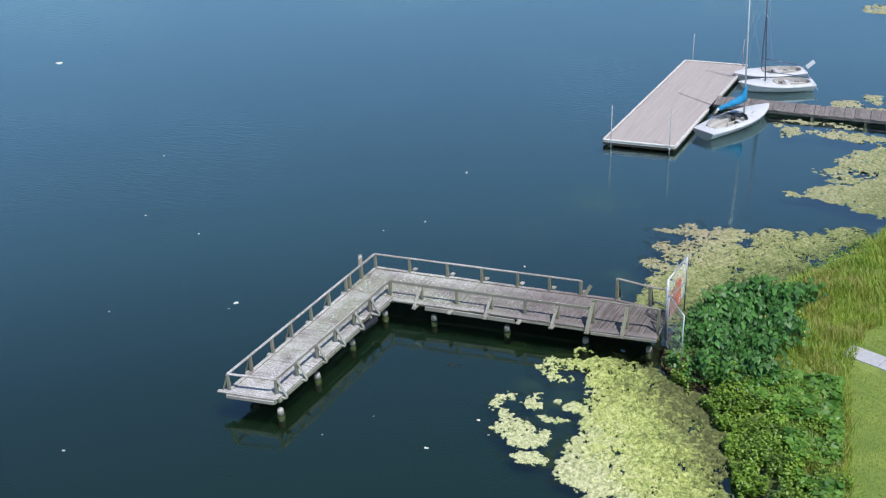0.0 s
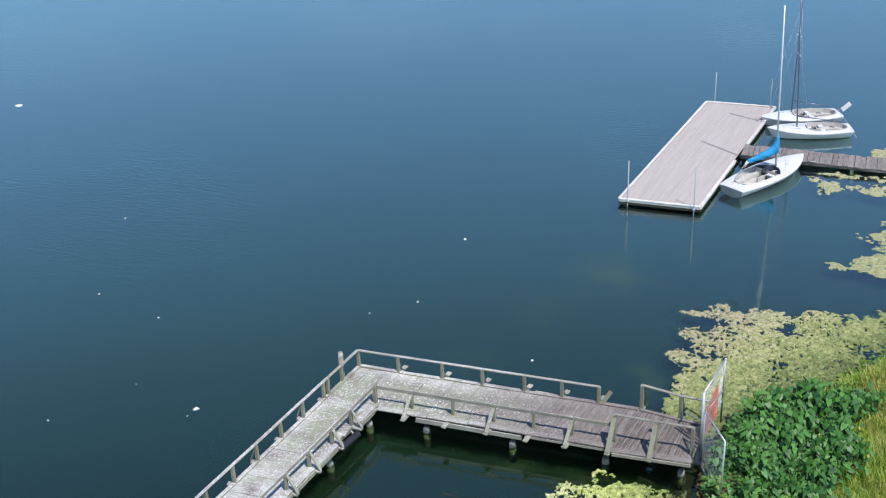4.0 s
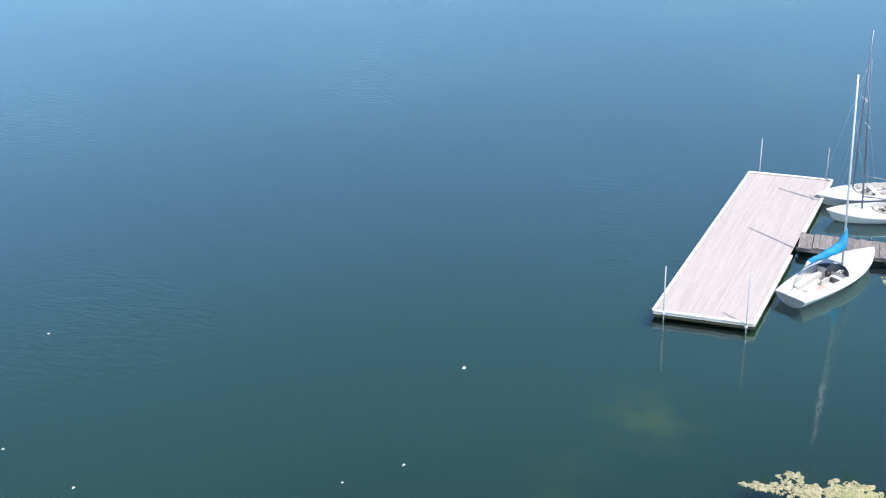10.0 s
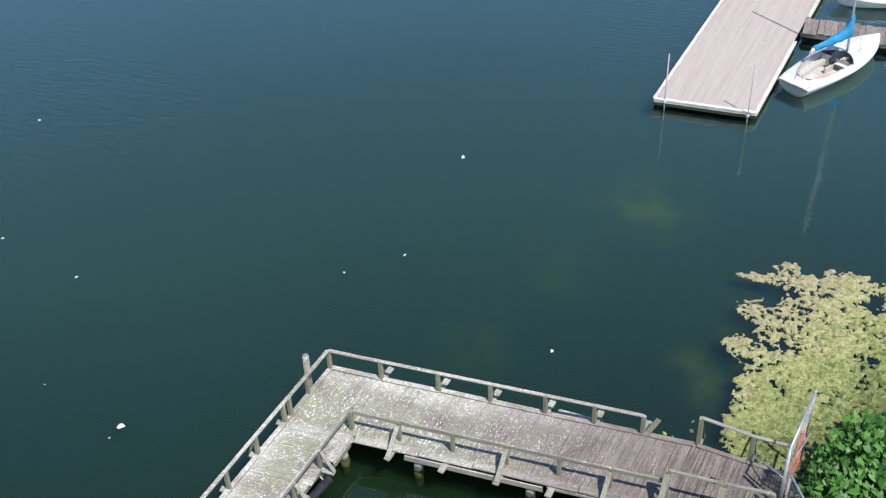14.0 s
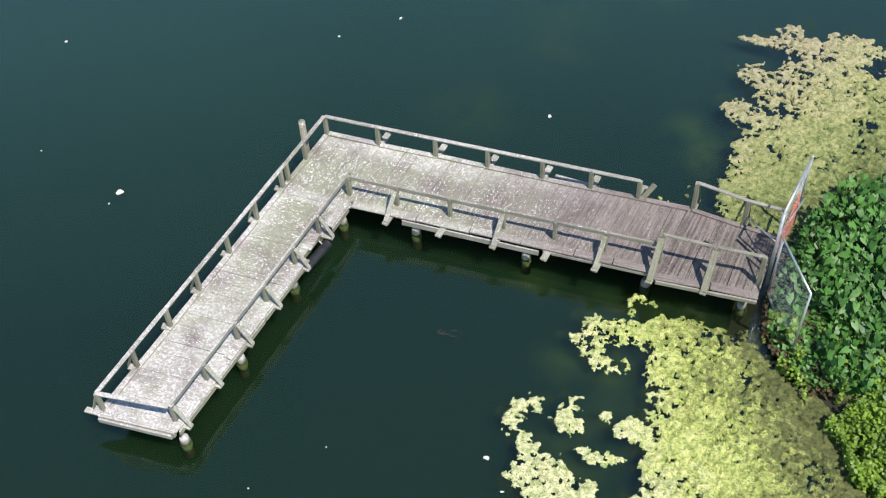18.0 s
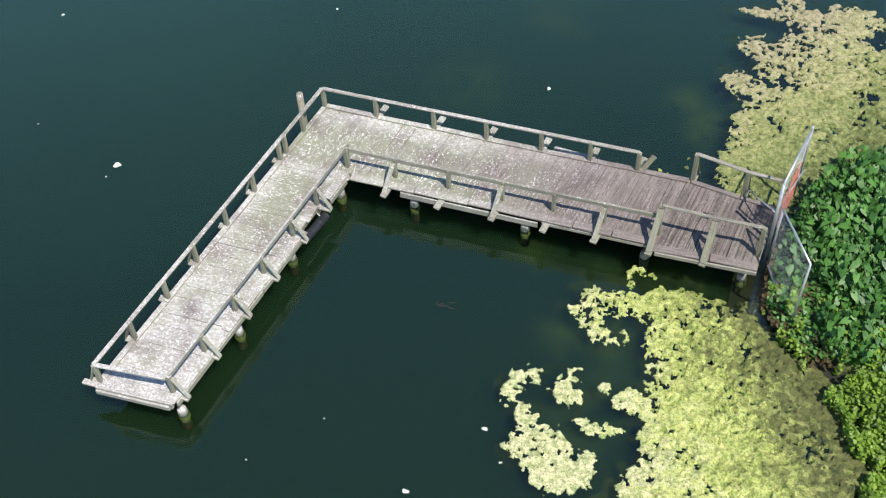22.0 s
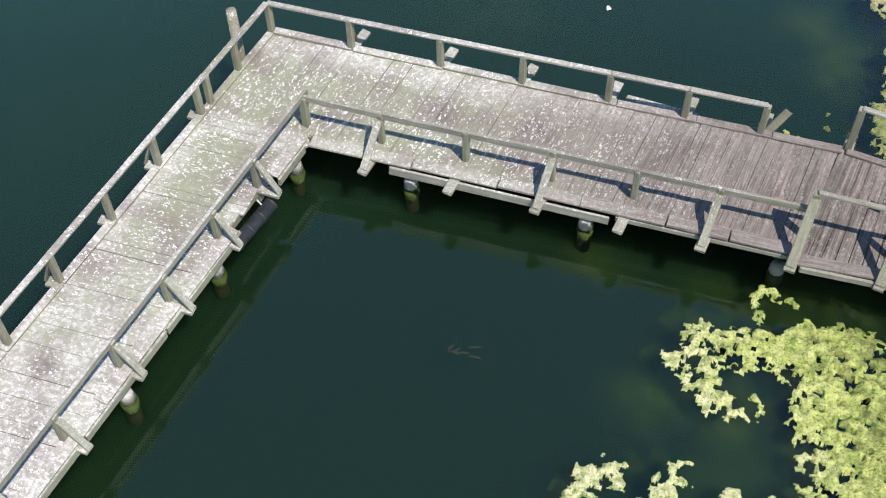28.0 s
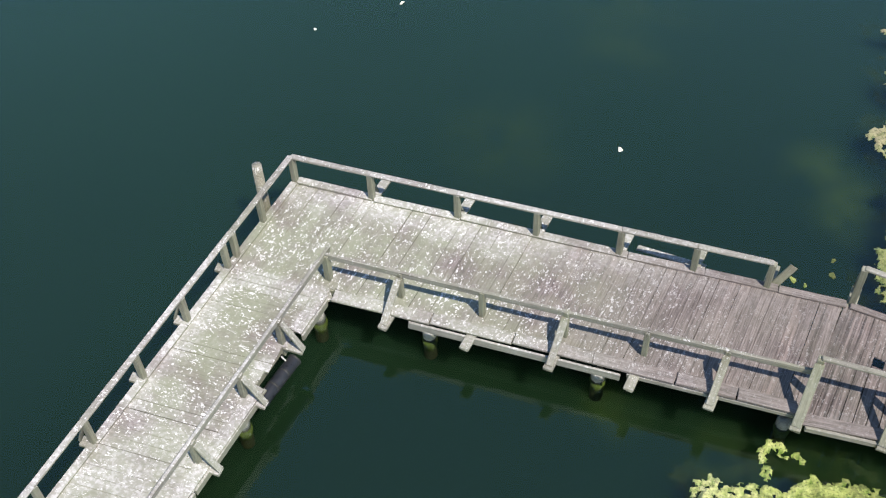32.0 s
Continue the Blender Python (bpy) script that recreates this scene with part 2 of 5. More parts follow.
def make_water():
    """The surface: sky mirrored in it, faint ripples in patches, the murk seen through it."""
    m, nt, bsdf = nodes_of("lake_water")
    at = world_vec(nt)
    out = nt.nodes["Material Output"]
    nt.nodes.remove(bsdf)
    clear = nt.nodes.new("ShaderNodeBsdfTransparent")
    clear.inputs["Color"].default_value = (0.80, 0.90, 0.75, 1.0)
    mirror = nt.nodes.new("ShaderNodeBsdfGlossy")
    mirror.inputs["Roughness"].default_value = 0.05
    mirror.inputs["Color"].default_value = (0.80, 0.98, 1.0, 1.0)
    both = nt.nodes.new("ShaderNodeMixShader")
    nt.links.new(clear.outputs[0], both.inputs[1])
    nt.links.new(mirror.outputs[0], both.inputs[2])
    nt.links.new(both.outputs[0], out.inputs["Surface"])
    long = noisy(nt, scaled(nt, at, (0.55, 1.5, 1.0)), 2.6, 3, 0.5)
    fine = noisy(nt, scaled(nt, at, (1.0, 2.2, 1.0)), 7.0, 2, 0.5)
    patches = spread(nt, noisy(nt, at, 0.055, 2, 0.5), 0.45, 0.62, 0.35, 1.0)
    sx = nt.nodes.new("ShaderNodeSeparateXYZ")
    nt.links.new(at, sx.inputs[0])
    open_water = spread(nt, maths(nt, "SUBTRACT", sx.outputs[1], sx.outputs[0]), -4.0, 30.0, 0.30, 1.0)
    height = maths(nt, "MULTIPLY", maths(nt, "ADD", maths(nt, "MULTIPLY", long, 0.7), maths(nt, "MULTIPLY", fine, 0.25)), maths(nt, "MULTIPLY", patches, open_water))
    wave = node(nt, "ShaderNodeBump", Strength=0.6, Distance=0.04)
    nt.links.new(height, wave.inputs["Height"])
    nt.links.new(wave.outputs[0], mirror.inputs["Normal"])
    # gloss: weak looking down, strong towards the far water
    facing = nt.nodes.new("ShaderNodeLayerWeight")
    facing.inputs["Blend"].default_value = 0.5
    nt.links.new(wave.outputs[0], facing.inputs["Normal"])
    gloss = nt.nodes.new("ShaderNodeFloatCurve")
    points = gloss.mapping.curves[0].points
    for px, py in ((0.22, 0.080), (0.36, 0.118), (0.47, 0.190), (0.58, 0.360), (0.75, 0.67)):
        points.new(px, py)
    points[0].location, points[len(points) - 1].location = (0.0, 0.052), (1.0, 1.0)
    gloss.mapping.update()
    nt.links.new(facing.outputs["Facing"], gloss.inputs["Value"])
    nt.links.new(gloss.outputs[0], both.inputs[0])
    return m


WEED_CLOUDS = [
    (6.51, 13.94, 2.8, 0.85), (4.51, 10.24, 2.4, 0.25), (5.01, 8.24, 1.6, 0.25), (3.31, 4.24, 1.8, 0.28), (10.21, 6.04, 1.1, 0.5),
    (11.11, 5.04, 1.3, 0.7), (10.18, -1.92, 1.0, 0.55), (11.78, -1.12, 1.4, 0.6), (9.58, -4.12, 1.2, 0.5), (11.38, -4.02, 1.6, 0.45),
    (11.98, -5.72, 2.0, 0.55), (10.78, -6.82, 1.6, 0.45), (7.78, -1.72, 0.9, 0.5), (13.98, -9.02, 2.5, 0.5),
]

MURK_Z = -0.6
MURK, WATER = make_murk(), make_water()
DECK = wood("weathered_deck_boards", (0.085, 0.068, 0.064), (0.235, 0.198, 0.188), algae=0.88, droppings=1.0, fade=(6.5, 11.5, 0.16), uneven=0.85, stain=0.3, green_fade=(6.0, 10.0))
TIMBER = wood("grey_green_timber", (0.10, 0.096, 0.068), (0.25, 0.238, 0.18), algae=0.5, droppings=0.8, fade=(8.5, 12.5, 0.35))
RAIL = wood("spattered_rail_timber", (0.13, 0.12, 0.10), (0.30, 0.285, 0.25), algae=0.35, droppings=0.95, fade=(8.5, 12.5, 0.3))
PILE = wood("wet_pile_timber", (0.06, 0.055, 0.035), (0.17, 0.16, 0.10), algae=0.6, wet=0.4)
BAY = wood("split_brown_deck_boards", (0.030, 0.022, 0.021), (0.215, 0.175, 0.165), algae=0.12, droppings=0.22, uneven=1.5, grain_run=0.5, grain_wide=13)
# wet slime, darkened to put the shade under deck and dock into the colour
SHADED_SLIME = wood("slimy_pile_timber", (0.012, 0.013, 0.006), (0.034, 0.034, 0.014), wet=0.5)
SLEEVE = plain("pile_weed", (0.066, 0.080, 0.012), 0.8, vary=0.3)
DOCK = wood("bleached_dock_planks", (0.33, 0.288, 0.265), (0.44, 0.398, 0.375), uneven=0.22, grain_run=0.18, stain=0.12)
DOCK_EDGE = wood("pale_edge_timber", (0.44, 0.43, 0.40), (0.72, 0.70, 0.66))
GANG = wood("brown_grey_gangway_boards", (0.105, 0.092, 0.085), (0.30, 0.27, 0.255))
FLOAT = plain("black_dock_float", (0.02, 0.021, 0.02), 0.6)
POLE = plain("dull_zinc_pole", (0.30, 0.32, 0.34), 0.6)
STEEL = plain("galvanised_steel", (0.55, 0.57, 0.60), 0.42, 0.75)
GELCOAT = plain("white_gelcoat", (0.57, 0.575, 0.585), 0.35, vary=0.06, scale=2.0, bump=0.03)
COCKPIT = plain("cream_cockpit_moulding", (0.44, 0.425, 0.395), 0.5, vary=0.14)
CANVAS = plain("bright_blue_canvas", (0.012, 0.21, 0.42), 0.75, vary=0.22, scale=3.0, bump=0.5)
ALLOY = plain("anodised_white_mast", (0.54, 0.56, 0.59), 0.35, 0.2)
DARKSPAR = plain("dark_blue_grey_spar", (0.13, 0.16, 0.22), 0.35, 0.5)
ROPE = plain("pale_rope", (0.55, 0.53, 0.48), 0.9)
RUBBER = plain("black_rubber", (0.020, 0.021, 0.024), 0.32, vary=0.3)
ORANGE = plain("faded_orange_netting", (0.58, 0.20, 0.14), 0.7, vary=0.2)
REDNET = plain("sun_bleached_red_mesh", (0.42, 0.20, 0.17), 0.8, vary=0.25)
CONCRETE = plain("pale_concrete", (0.40, 0.40, 0.41), 0.8, vary=0.15)
TEAK = plain("worn_pinkish_sole_board", (0.46, 0.33, 0.28), 0.6)
SOLE_PALE = plain("pale_sole_board", (0.55, 0.50, 0.45), 0.6)
DARKROPE = plain("dark_grey_rope", (0.10, 0.10, 0.12), 0.9)
FOAM = plain("bleached_weed_froth", (0.60, 0.60, 0.52), 0.8, vary=0.2)
SUNK = plain("sunken_bark", (0.018, 0.020, 0.014), 0.8, vary=0.4)
HATCH = plain("shadowed_cuddy_lining", (0.055, 0.075, 0.095), 0.6)



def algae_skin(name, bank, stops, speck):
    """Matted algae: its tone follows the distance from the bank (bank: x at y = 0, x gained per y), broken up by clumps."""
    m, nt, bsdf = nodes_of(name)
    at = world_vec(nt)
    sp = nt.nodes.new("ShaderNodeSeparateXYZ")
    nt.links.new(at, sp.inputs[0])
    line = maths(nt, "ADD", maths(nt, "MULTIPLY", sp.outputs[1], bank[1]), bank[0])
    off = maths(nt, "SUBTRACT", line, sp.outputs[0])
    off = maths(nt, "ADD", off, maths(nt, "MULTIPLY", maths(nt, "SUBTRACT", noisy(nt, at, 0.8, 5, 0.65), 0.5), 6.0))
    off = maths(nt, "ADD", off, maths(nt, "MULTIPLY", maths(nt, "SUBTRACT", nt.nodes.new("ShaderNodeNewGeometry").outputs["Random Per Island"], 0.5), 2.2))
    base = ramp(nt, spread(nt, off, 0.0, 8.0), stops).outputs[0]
    clump = noisy(nt, at, 6.0, 5, 0.7)
    fine = noisy(nt, at, 21.0, 5, 0.75)
    base = mixed(nt, 1.0, base, ramp(nt, clump, [(0.36, (0.42, 0.52, 0.34)), (0.56, (1.0, 1.0, 1.0))]).outputs[0], "MULTIPLY")
    base = mixed(nt, spread(nt, fine, 0.49, 0.36, 0.0, 0.9), base, speck)
    nt.links.new(base, bsdf.inputs["Base Color"])
    bsdf.inputs["Roughness"].default_value = 0.85
    both = maths(nt, "ADD", maths(nt, "MULTIPLY", clump, 0.6), maths(nt, "MULTIPLY", fine, 0.4))
    bumped(nt, bsdf, both, 1.0, 0.11)
    return m


def drowned_skin(name, colour, most):
    """Weed just below the surface: thin cloudy veils that let the dark water through."""
    m, nt, bsdf = nodes_of(name)
    at = world_vec(nt)
    tone = ramp(nt, noisy(nt, at, 3.0, 5, 0.65), [(0.3, tuple(0.5 * c for c in colour)), (0.7, colour)]).outputs[0]
    nt.links.new(tone, bsdf.inputs["Base Color"])
    bsdf.inputs["Roughness"].default_value = 0.6
    clear = nt.nodes.new("ShaderNodeBsdfTransparent")
    mix = nt.nodes.new("ShaderNodeMixShader")
    nt.links.new(maths(nt, "MULTIPLY", spread(nt, noisy(nt, at, 1.6, 4, 0.55), 0.48, 0.74, 0.0, most), spread(nt, noisy(nt, at, 9.0, 4, 0.6), 0.30, 0.62, 0.25, 1.0)), mix.inputs[0])
    nt.links.new(clear.outputs[0], mix.inputs[1])
    nt.links.new(bsdf.outputs[0], mix.inputs[2])
    nt.links.new(mix.outputs[0], nt.nodes["Material Output"].inputs["Surface"])
    return m


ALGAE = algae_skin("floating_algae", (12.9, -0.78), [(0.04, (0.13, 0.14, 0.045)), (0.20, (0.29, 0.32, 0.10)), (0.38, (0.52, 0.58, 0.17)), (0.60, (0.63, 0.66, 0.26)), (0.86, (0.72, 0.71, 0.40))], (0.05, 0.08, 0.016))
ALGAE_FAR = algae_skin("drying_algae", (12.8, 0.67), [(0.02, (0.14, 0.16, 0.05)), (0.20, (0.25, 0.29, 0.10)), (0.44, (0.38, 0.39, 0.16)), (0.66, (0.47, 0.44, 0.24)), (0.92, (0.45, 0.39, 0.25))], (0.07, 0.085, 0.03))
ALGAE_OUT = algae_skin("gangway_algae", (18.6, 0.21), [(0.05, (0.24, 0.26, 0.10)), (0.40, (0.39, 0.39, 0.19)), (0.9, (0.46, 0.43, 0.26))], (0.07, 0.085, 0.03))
DROWNED = drowned_skin("drowned_algae", (0.050, 0.080, 0.018), 0.36)
EAR = foliage("elephant_ear_leaf", (0.015, 0.066, 0.014), (0.092, 0.245, 0.042), scale=1.5, thin=0.22, rough=0.5, single=True)
EAR_OLD = foliage("yellowed_elephant_ear_leaf", (0.45, 0.40, 0.05), (0.62, 0.52, 0.08), thin=0.35)
STALK = foliage("leaf_stalk", (0.05, 0.10, 0.03), (0.10, 0.16, 0.05), thin=0.1)
WATERSIDE = foliage("waterside_leaf", (0.016, 0.062, 0.008), (0.27, 0.42, 0.050), scale=0.9, thin=0.35)
WEEDS = foliage("broad_weed_leaf", (0.03, 0.12, 0.012), (0.16, 0.32, 0.04), scale=0.9, thin=0.3)
REED = foliage("tall_grass_blade", (0.12, 0.23, 0.020), (0.42, 0.51, 0.085), scale=0.5, thin=0.4, straw=(0.36, 0.30, 0.10))
DEAD = foliage("dead_leaf", (0.020, 0.020, 0.010), (0.10, 0.072, 0.026), scale=1.6, thin=0.1, rough=0.8)
TURF = foliage("mown_grass_blade", (0.16, 0.25, 0.032), (0.35, 0.43, 0.085), scale=0.5, thin=0.35)


def make_ground():
    m, nt, bsdf = nodes_of("earth_and_turf")
    at = world_vec(nt)
    a, b = noisy(nt, at, 0.6, 5, 0.6), noisy(nt, at, 9.0, 4, 0.6)
    green = ramp(nt, a, [(0.3, (0.13, 0.20, 0.03)), (0.7, (0.24, 0.30, 0.055))]).outputs[0]
    green = mixed(nt, spread(nt, b, 0.35, 0.7, 0.0, 0.6), green, (0.06, 0.11, 0.025))
    sx = nt.nodes.new("ShaderNodeSeparateXYZ")
    nt.links.new(at, sx.inputs[0])
    base = mixed(nt, spread(nt, sx.outputs[2], 0.25, 0.55), (0.022, 0.023, 0.011), green)
    nt.links.new(base, bsdf.inputs["Base Color"])
    bsdf.inputs["Roughness"].default_value = 0.9
    bumped(nt, bsdf, b, 0.6, 0.03)
    return m


GROUND = make_ground()


# ---------------------------------------------------------------- building helpers
def part(name, bm, material, parent=None, label="", smooth=False):
    me = bpy.data.meshes.new(name)
    bmesh.ops.recalc_face_normals(bm, faces=bm.faces)
    bm.to_mesh(me)
    bm.free()
    me.materials.append(material)
    if smooth:
        me.shade_smooth()
    ob = new(name, me)
    if parent is not None:
        ob.parent = parent
    if label:
        ob["label"] = label
    return ob


def thing(name, x, y, z, label, category, group="", kind="", rz=0.0):
    ob = new(name)
    ob.empty_display_size = 0.2
    ob.matrix_world = pose(x, y, z, 0, 0, rz)
    return tagged(ob, label, category, group, kind)


def raw_mesh(name, verts, faces, material, smooth=False):
    me = bpy.data.meshes.new(name)
    me.from_pydata(verts, [], faces)
    me.materials.append(material)
    if smooth:
        me.shade_smooth()
    return me


BOXES = {}


def box_mesh(length, width, height, bevel, material, worn=0):
    """A bevelled bar along x, its ends at 0 and length; alike bars share one mesh."""
    key = (round(length, 2), round(width, 3), round(height, 3), material.name, worn)
    if key not in BOXES:
        rnd = random.Random(hash(key[:3]) % 9999 + worn)
        bm = bmesh.new()
        bmesh.ops.create_cube(bm, size=1.0, matrix=Matrix.Translation((length / 2, 0, 0)) @ Matrix.Diagonal((length, width, height, 1)))
        if bevel:
            bmesh.ops.bevel(bm, geom=bm.edges[:], offset=bevel, segments=1, affect="EDGES")
        for v in bm.verts:
            v.co += Vector((rnd.uniform(-1, 1) * 0.014, rnd.uniform(-1, 1) * 0.005, rnd.uniform(-1, 1) * 0.004))
        bmesh.ops.recalc_face_normals(bm, faces=bm.faces)
        me = bpy.data.meshes.new("bar")
        bm.to_mesh(me)
        bm.free()
        me.materials.append(material)
        BOXES[key] = me
    return BOXES[key]


def beam(name, p, q, width, height, material, parent, up=(0, 0, 1), bevel=0.008, worn=0, label=""):
    """A squared timber from p to q; width lies level, height along up."""
    p, q = Vector(p), Vector(q)
    x = (q - p).normalized()
    y = Vector(up).cross(x)
    if y.length < 1e-3:
        y = Vector((0, 1, 0)).cross(x)
    y.normalize()
    z = x.cross(y)
    m = Matrix((x, y, z)).transposed().to_4x4()
    m.translation = p
    ob = new(name, box_mesh((q - p).length, width, height, bevel, material, worn))
    ob.parent = parent
    ob.matrix_parent_inverse = Matrix.Identity(4)
    ob.matrix_world = m
    ob.matrix_basis = (base_of(parent).inverted() @ m) if parent is not None else m
    if label:
        ob["label"] = label
    return ob


def base_of(ob):
    """The pose in the world of a thing or part, before the scene is evaluated."""
    m = ob.matrix_basis.copy()
    while ob.parent is not None:
        ob = ob.parent
        m = ob.matrix_basis @ m
    return m


def rod(name, points, radius, material, parent, sides=8, ends=None, label=""):
    """A round bar or rope along the points; ends: radius at the last point."""
    bm = bmesh.new()
    pts = [Vector(p) for p in points]
    rings = []
    for i, p in enumerate(pts):
        way = (pts[min(i + 1, len(pts) - 1)] - pts[max(i - 1, 0)]).normalized()
        side = way.cross(Vector((0.31, 0.17, 0.93))).normalized()
        other = way.cross(side)
        r = radius if ends is None else radius + (ends - radius) * i / (len(pts) - 1)
        rings.append([bm.verts.new(p + (side * math.cos(a) + other * math.sin(a)) * r) for a in [2 * math.pi * k / sides for k in range(sides)]])
    for a, b in zip(rings, rings[1:]):
        for k in range(sides):
            bm.faces.new((a[k], a[(k + 1) % sides], b[(k + 1) % sides], b[k]))
    bm.faces.new(rings[0])
    bm.faces.new(rings[-1])
    ob = part(name, bm, material, None, label, smooth=True)
    if parent is not None:
        ob.parent = parent
        ob.matrix_basis = base_of(parent).inverted()
    return ob


# ---------------------------------------------------------------- noise fields for organic outlines
_rng = np.random.RandomState(7)
_table = _rng.rand(256, 256)


def field(x, y, octaves=4):
    """Smooth value noise, 0 to 1, on arrays."""
    total, amp, norm = 0.0, 1.0, 0.0
    for o in range(octaves):
        fx, fy = x * 2 ** o + 17.3 * o, y * 2 ** o + 5.1 * o
        ix, iy = np.floor(fx).astype(int), np.floor(fy).astype(int)
        tx, ty = fx - ix, fy - iy
        tx, ty = tx * tx * (3 - 2 * tx), ty * ty * (3 - 2 * ty)
        g = lambda a, b: _table[a % 256, b % 256]
        v = (g(ix, iy) * (1 - tx) + g(ix + 1, iy) * tx) * (1 - ty) + (g(ix, iy + 1) * (1 - tx) + g(ix + 1, iy + 1) * tx) * ty
        total, norm, amp = total + v * amp, norm + amp, amp * 0.55
    return total / norm


# the waterline: x of the bank for each y
SHORE_Y = [-60, -20, -8.7, -5.1, -3.3, -2.5, -1.7, 0.0, 3.0, 4.2, 5.3, 6.8, 8.3, 10.2, 12.0, 13.2, 20, 28, 40, 60, 120]
SHORE_X = [34, 23.5, 19.3, 17.9, 16.3, 15.1, 14.5, 14.3, 14.6, 15.6, 16.9, 17.9, 18.9, 19.9, 20.7, 21.3, 24.0, 25.0, 27, 34, 60]


def shore(y):
    return np.interp(y, SHORE_Y, SHORE_X)


def land(x, y):
    """Height of the ground."""
    d = x - shore(y)
    return np.where(d < 0, np.maximum(-1.6, d * 0.55), 0.72 * (1 - np.exp(-np.maximum(d, 0) / 1.1))) + 0.05 * (field(x * 0.5, y * 0.5, 3) - 0.5)


# ---------------------------------------------------------------- ground and water
def build_ground():
    xs = np.concatenate([[-2500, -800, -200, -60, -20, 0, 6], np.arange(9, 30, 0.4), [32, 36, 44, 60, 120, 400, 2500]])
    ys = np.concatenate([[-2500, -800, -200, -80, -40, -24], np.arange(-18, 26, 0.4), [28, 32, 38, 48, 70, 130, 400, 2500]])
    gx, gy = np.meshgrid(xs, ys, indexing="ij")
    gz = land(gx, gy)
    verts = np.stack([gx, gy, gz], -1).reshape(-1, 3).tolist()
    n = len(ys)
    faces = [(i * n + j, (i + 1) * n + j, (i + 1) * n + j + 1, i * n + j + 1) for i in range(len(xs) - 1) for j in range(n - 1)]
    tagged(new("ground", raw_mesh("ground", verts, faces, GROUND, True)), "grassy lake bank sloping under the water", "ground", kind="structure")
    s = 2500
    tagged(new("water", raw_mesh("water", [(-s, -s, 0), (s, -s, 0), (s, s, 0), (-s, s, 0)], [(0, 1, 2, 3)], WATER)),
           "calm dark green lake water mirroring the sky", "water", kind="structure")
    tagged(new("water_depth", raw_mesh("water_depth", [(-s, -s, MURK_Z), (s, -s, MURK_Z), (s, s, MURK_Z), (-s, s, MURK_Z)], [(0, 1, 2, 3)], MURK)),
           "murky green depth of the lake under its surface", "water", kind="structure")


build_ground()


# ---------------------------------------------------------------- the old fishing pier
DECK_Z, RAIL_Z, HIGH_Z = 1.18, 1.90, 2.31
ARM = Vector((1.0, 0.0927, 0)).normalized()       # along the walkway to the shore
OUT = Vector((0.0653, 1.0, 0)).normalized()  # along the outer arm, towards open water


def on_walk(x, inward=0.0, z=DECK_Z):
    """A point on the walkway: x along its outer edge, metres in from that edge."""
    return Vector((x, -0.03 + 0.0927 * (x - 0.32), z)) - OUT * inward


def on_arm(y, inward=0.0, z=DECK_Z):
    """A point on the outer arm: y along its outer edge, metres in from that edge."""
    return Vector((0.325 + 0.0653 * y, y, z)) + ARM * inward


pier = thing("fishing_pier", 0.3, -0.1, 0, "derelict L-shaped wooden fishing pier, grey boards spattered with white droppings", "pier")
R = random.Random(11)


def post(p, top, size=0.12, lean=(0, 0), foot=0.35):
    p = Vector(p)
    return beam("post", (p.x, p.y, DECK_Z - foot), (p.x + lean[0], p.y + lean[1], top), size, size, TIMBER, pier, up=(0.08, 1, 0), bevel=0.012, worn=R.randrange(3))


def outrigger(p, way, length, drop=0.06, back=0.5):
    """A joist end that sticks out under the railing post."""
    p, way = Vector(p), Vector(way).normalized()
    return beam("outrigger", p - way * back + Vector((0, 0, -drop)), p + way * length + Vector((0, 0, -drop - 0.01)), 0.19, 0.07, TIMBER, pier, bevel=0.01, worn=R.randrange(3))


def brace(p, way, length, top, wide=0.13):
    """A slanting board from the outrigger's end to the head of the post."""
    p, way = Vector(p), Vector(way).normalized()
    a = p + way * length + Vector((0, 0, -0.02))
    b = Vector((p.x, p.y, top - 0.08)) + way * 0.07
    side = Vector((-way.y, way.x, 0))
    return beam("brace", a, b, wide, 0.045, TIMBER, pier, up=way, bevel=0.008, worn=R.randrange(3))


# deck boards of the walkway: laid across it
x = 0.36
while x < 11.44:
    w = 0.205 + R.uniform(-0.012, 0.012)
    z = DECK_Z - 0.02 + R.uniform(-0.008, 0.008)
    p, q = on_walk(x, -0.02 + R.uniform(-0.05, 0.03), z), on_walk(x, (2.62 if x > 2.75 else 2.40) + R.uniform(-0.03, 0.03), z + R.uniform(-0.01, 0.01))
    beam("deck_board", q, p, w - 0.004, 0.04, BAY if x + R.uniform(-0.9, 0.9) > 10.6 else DECK, pier, bevel=0.005, worn=R.randrange(4))
    x += w
# the outer arm
y = -2.48
while y > -11.2:
    w = 0.205 + R.uniform(-0.012, 0.012)
    z = DECK_Z - 0.02 + R.uniform(-0.008, 0.008)
    p, q = on_arm(y, 0.0 + R.uniform(-0.04, 0.03), z), on_arm(y, (1.98 if -4.95 < y < -3.65 else 2.10) + R.uniform(-0.03, 0.03), z + R.uniform(-0.01, 0.01))
    beam("deck_board", p, q, w - 0.004, 0.04, DECK, pier, bevel=0.005, worn=R.randrange(4))
    y -= w
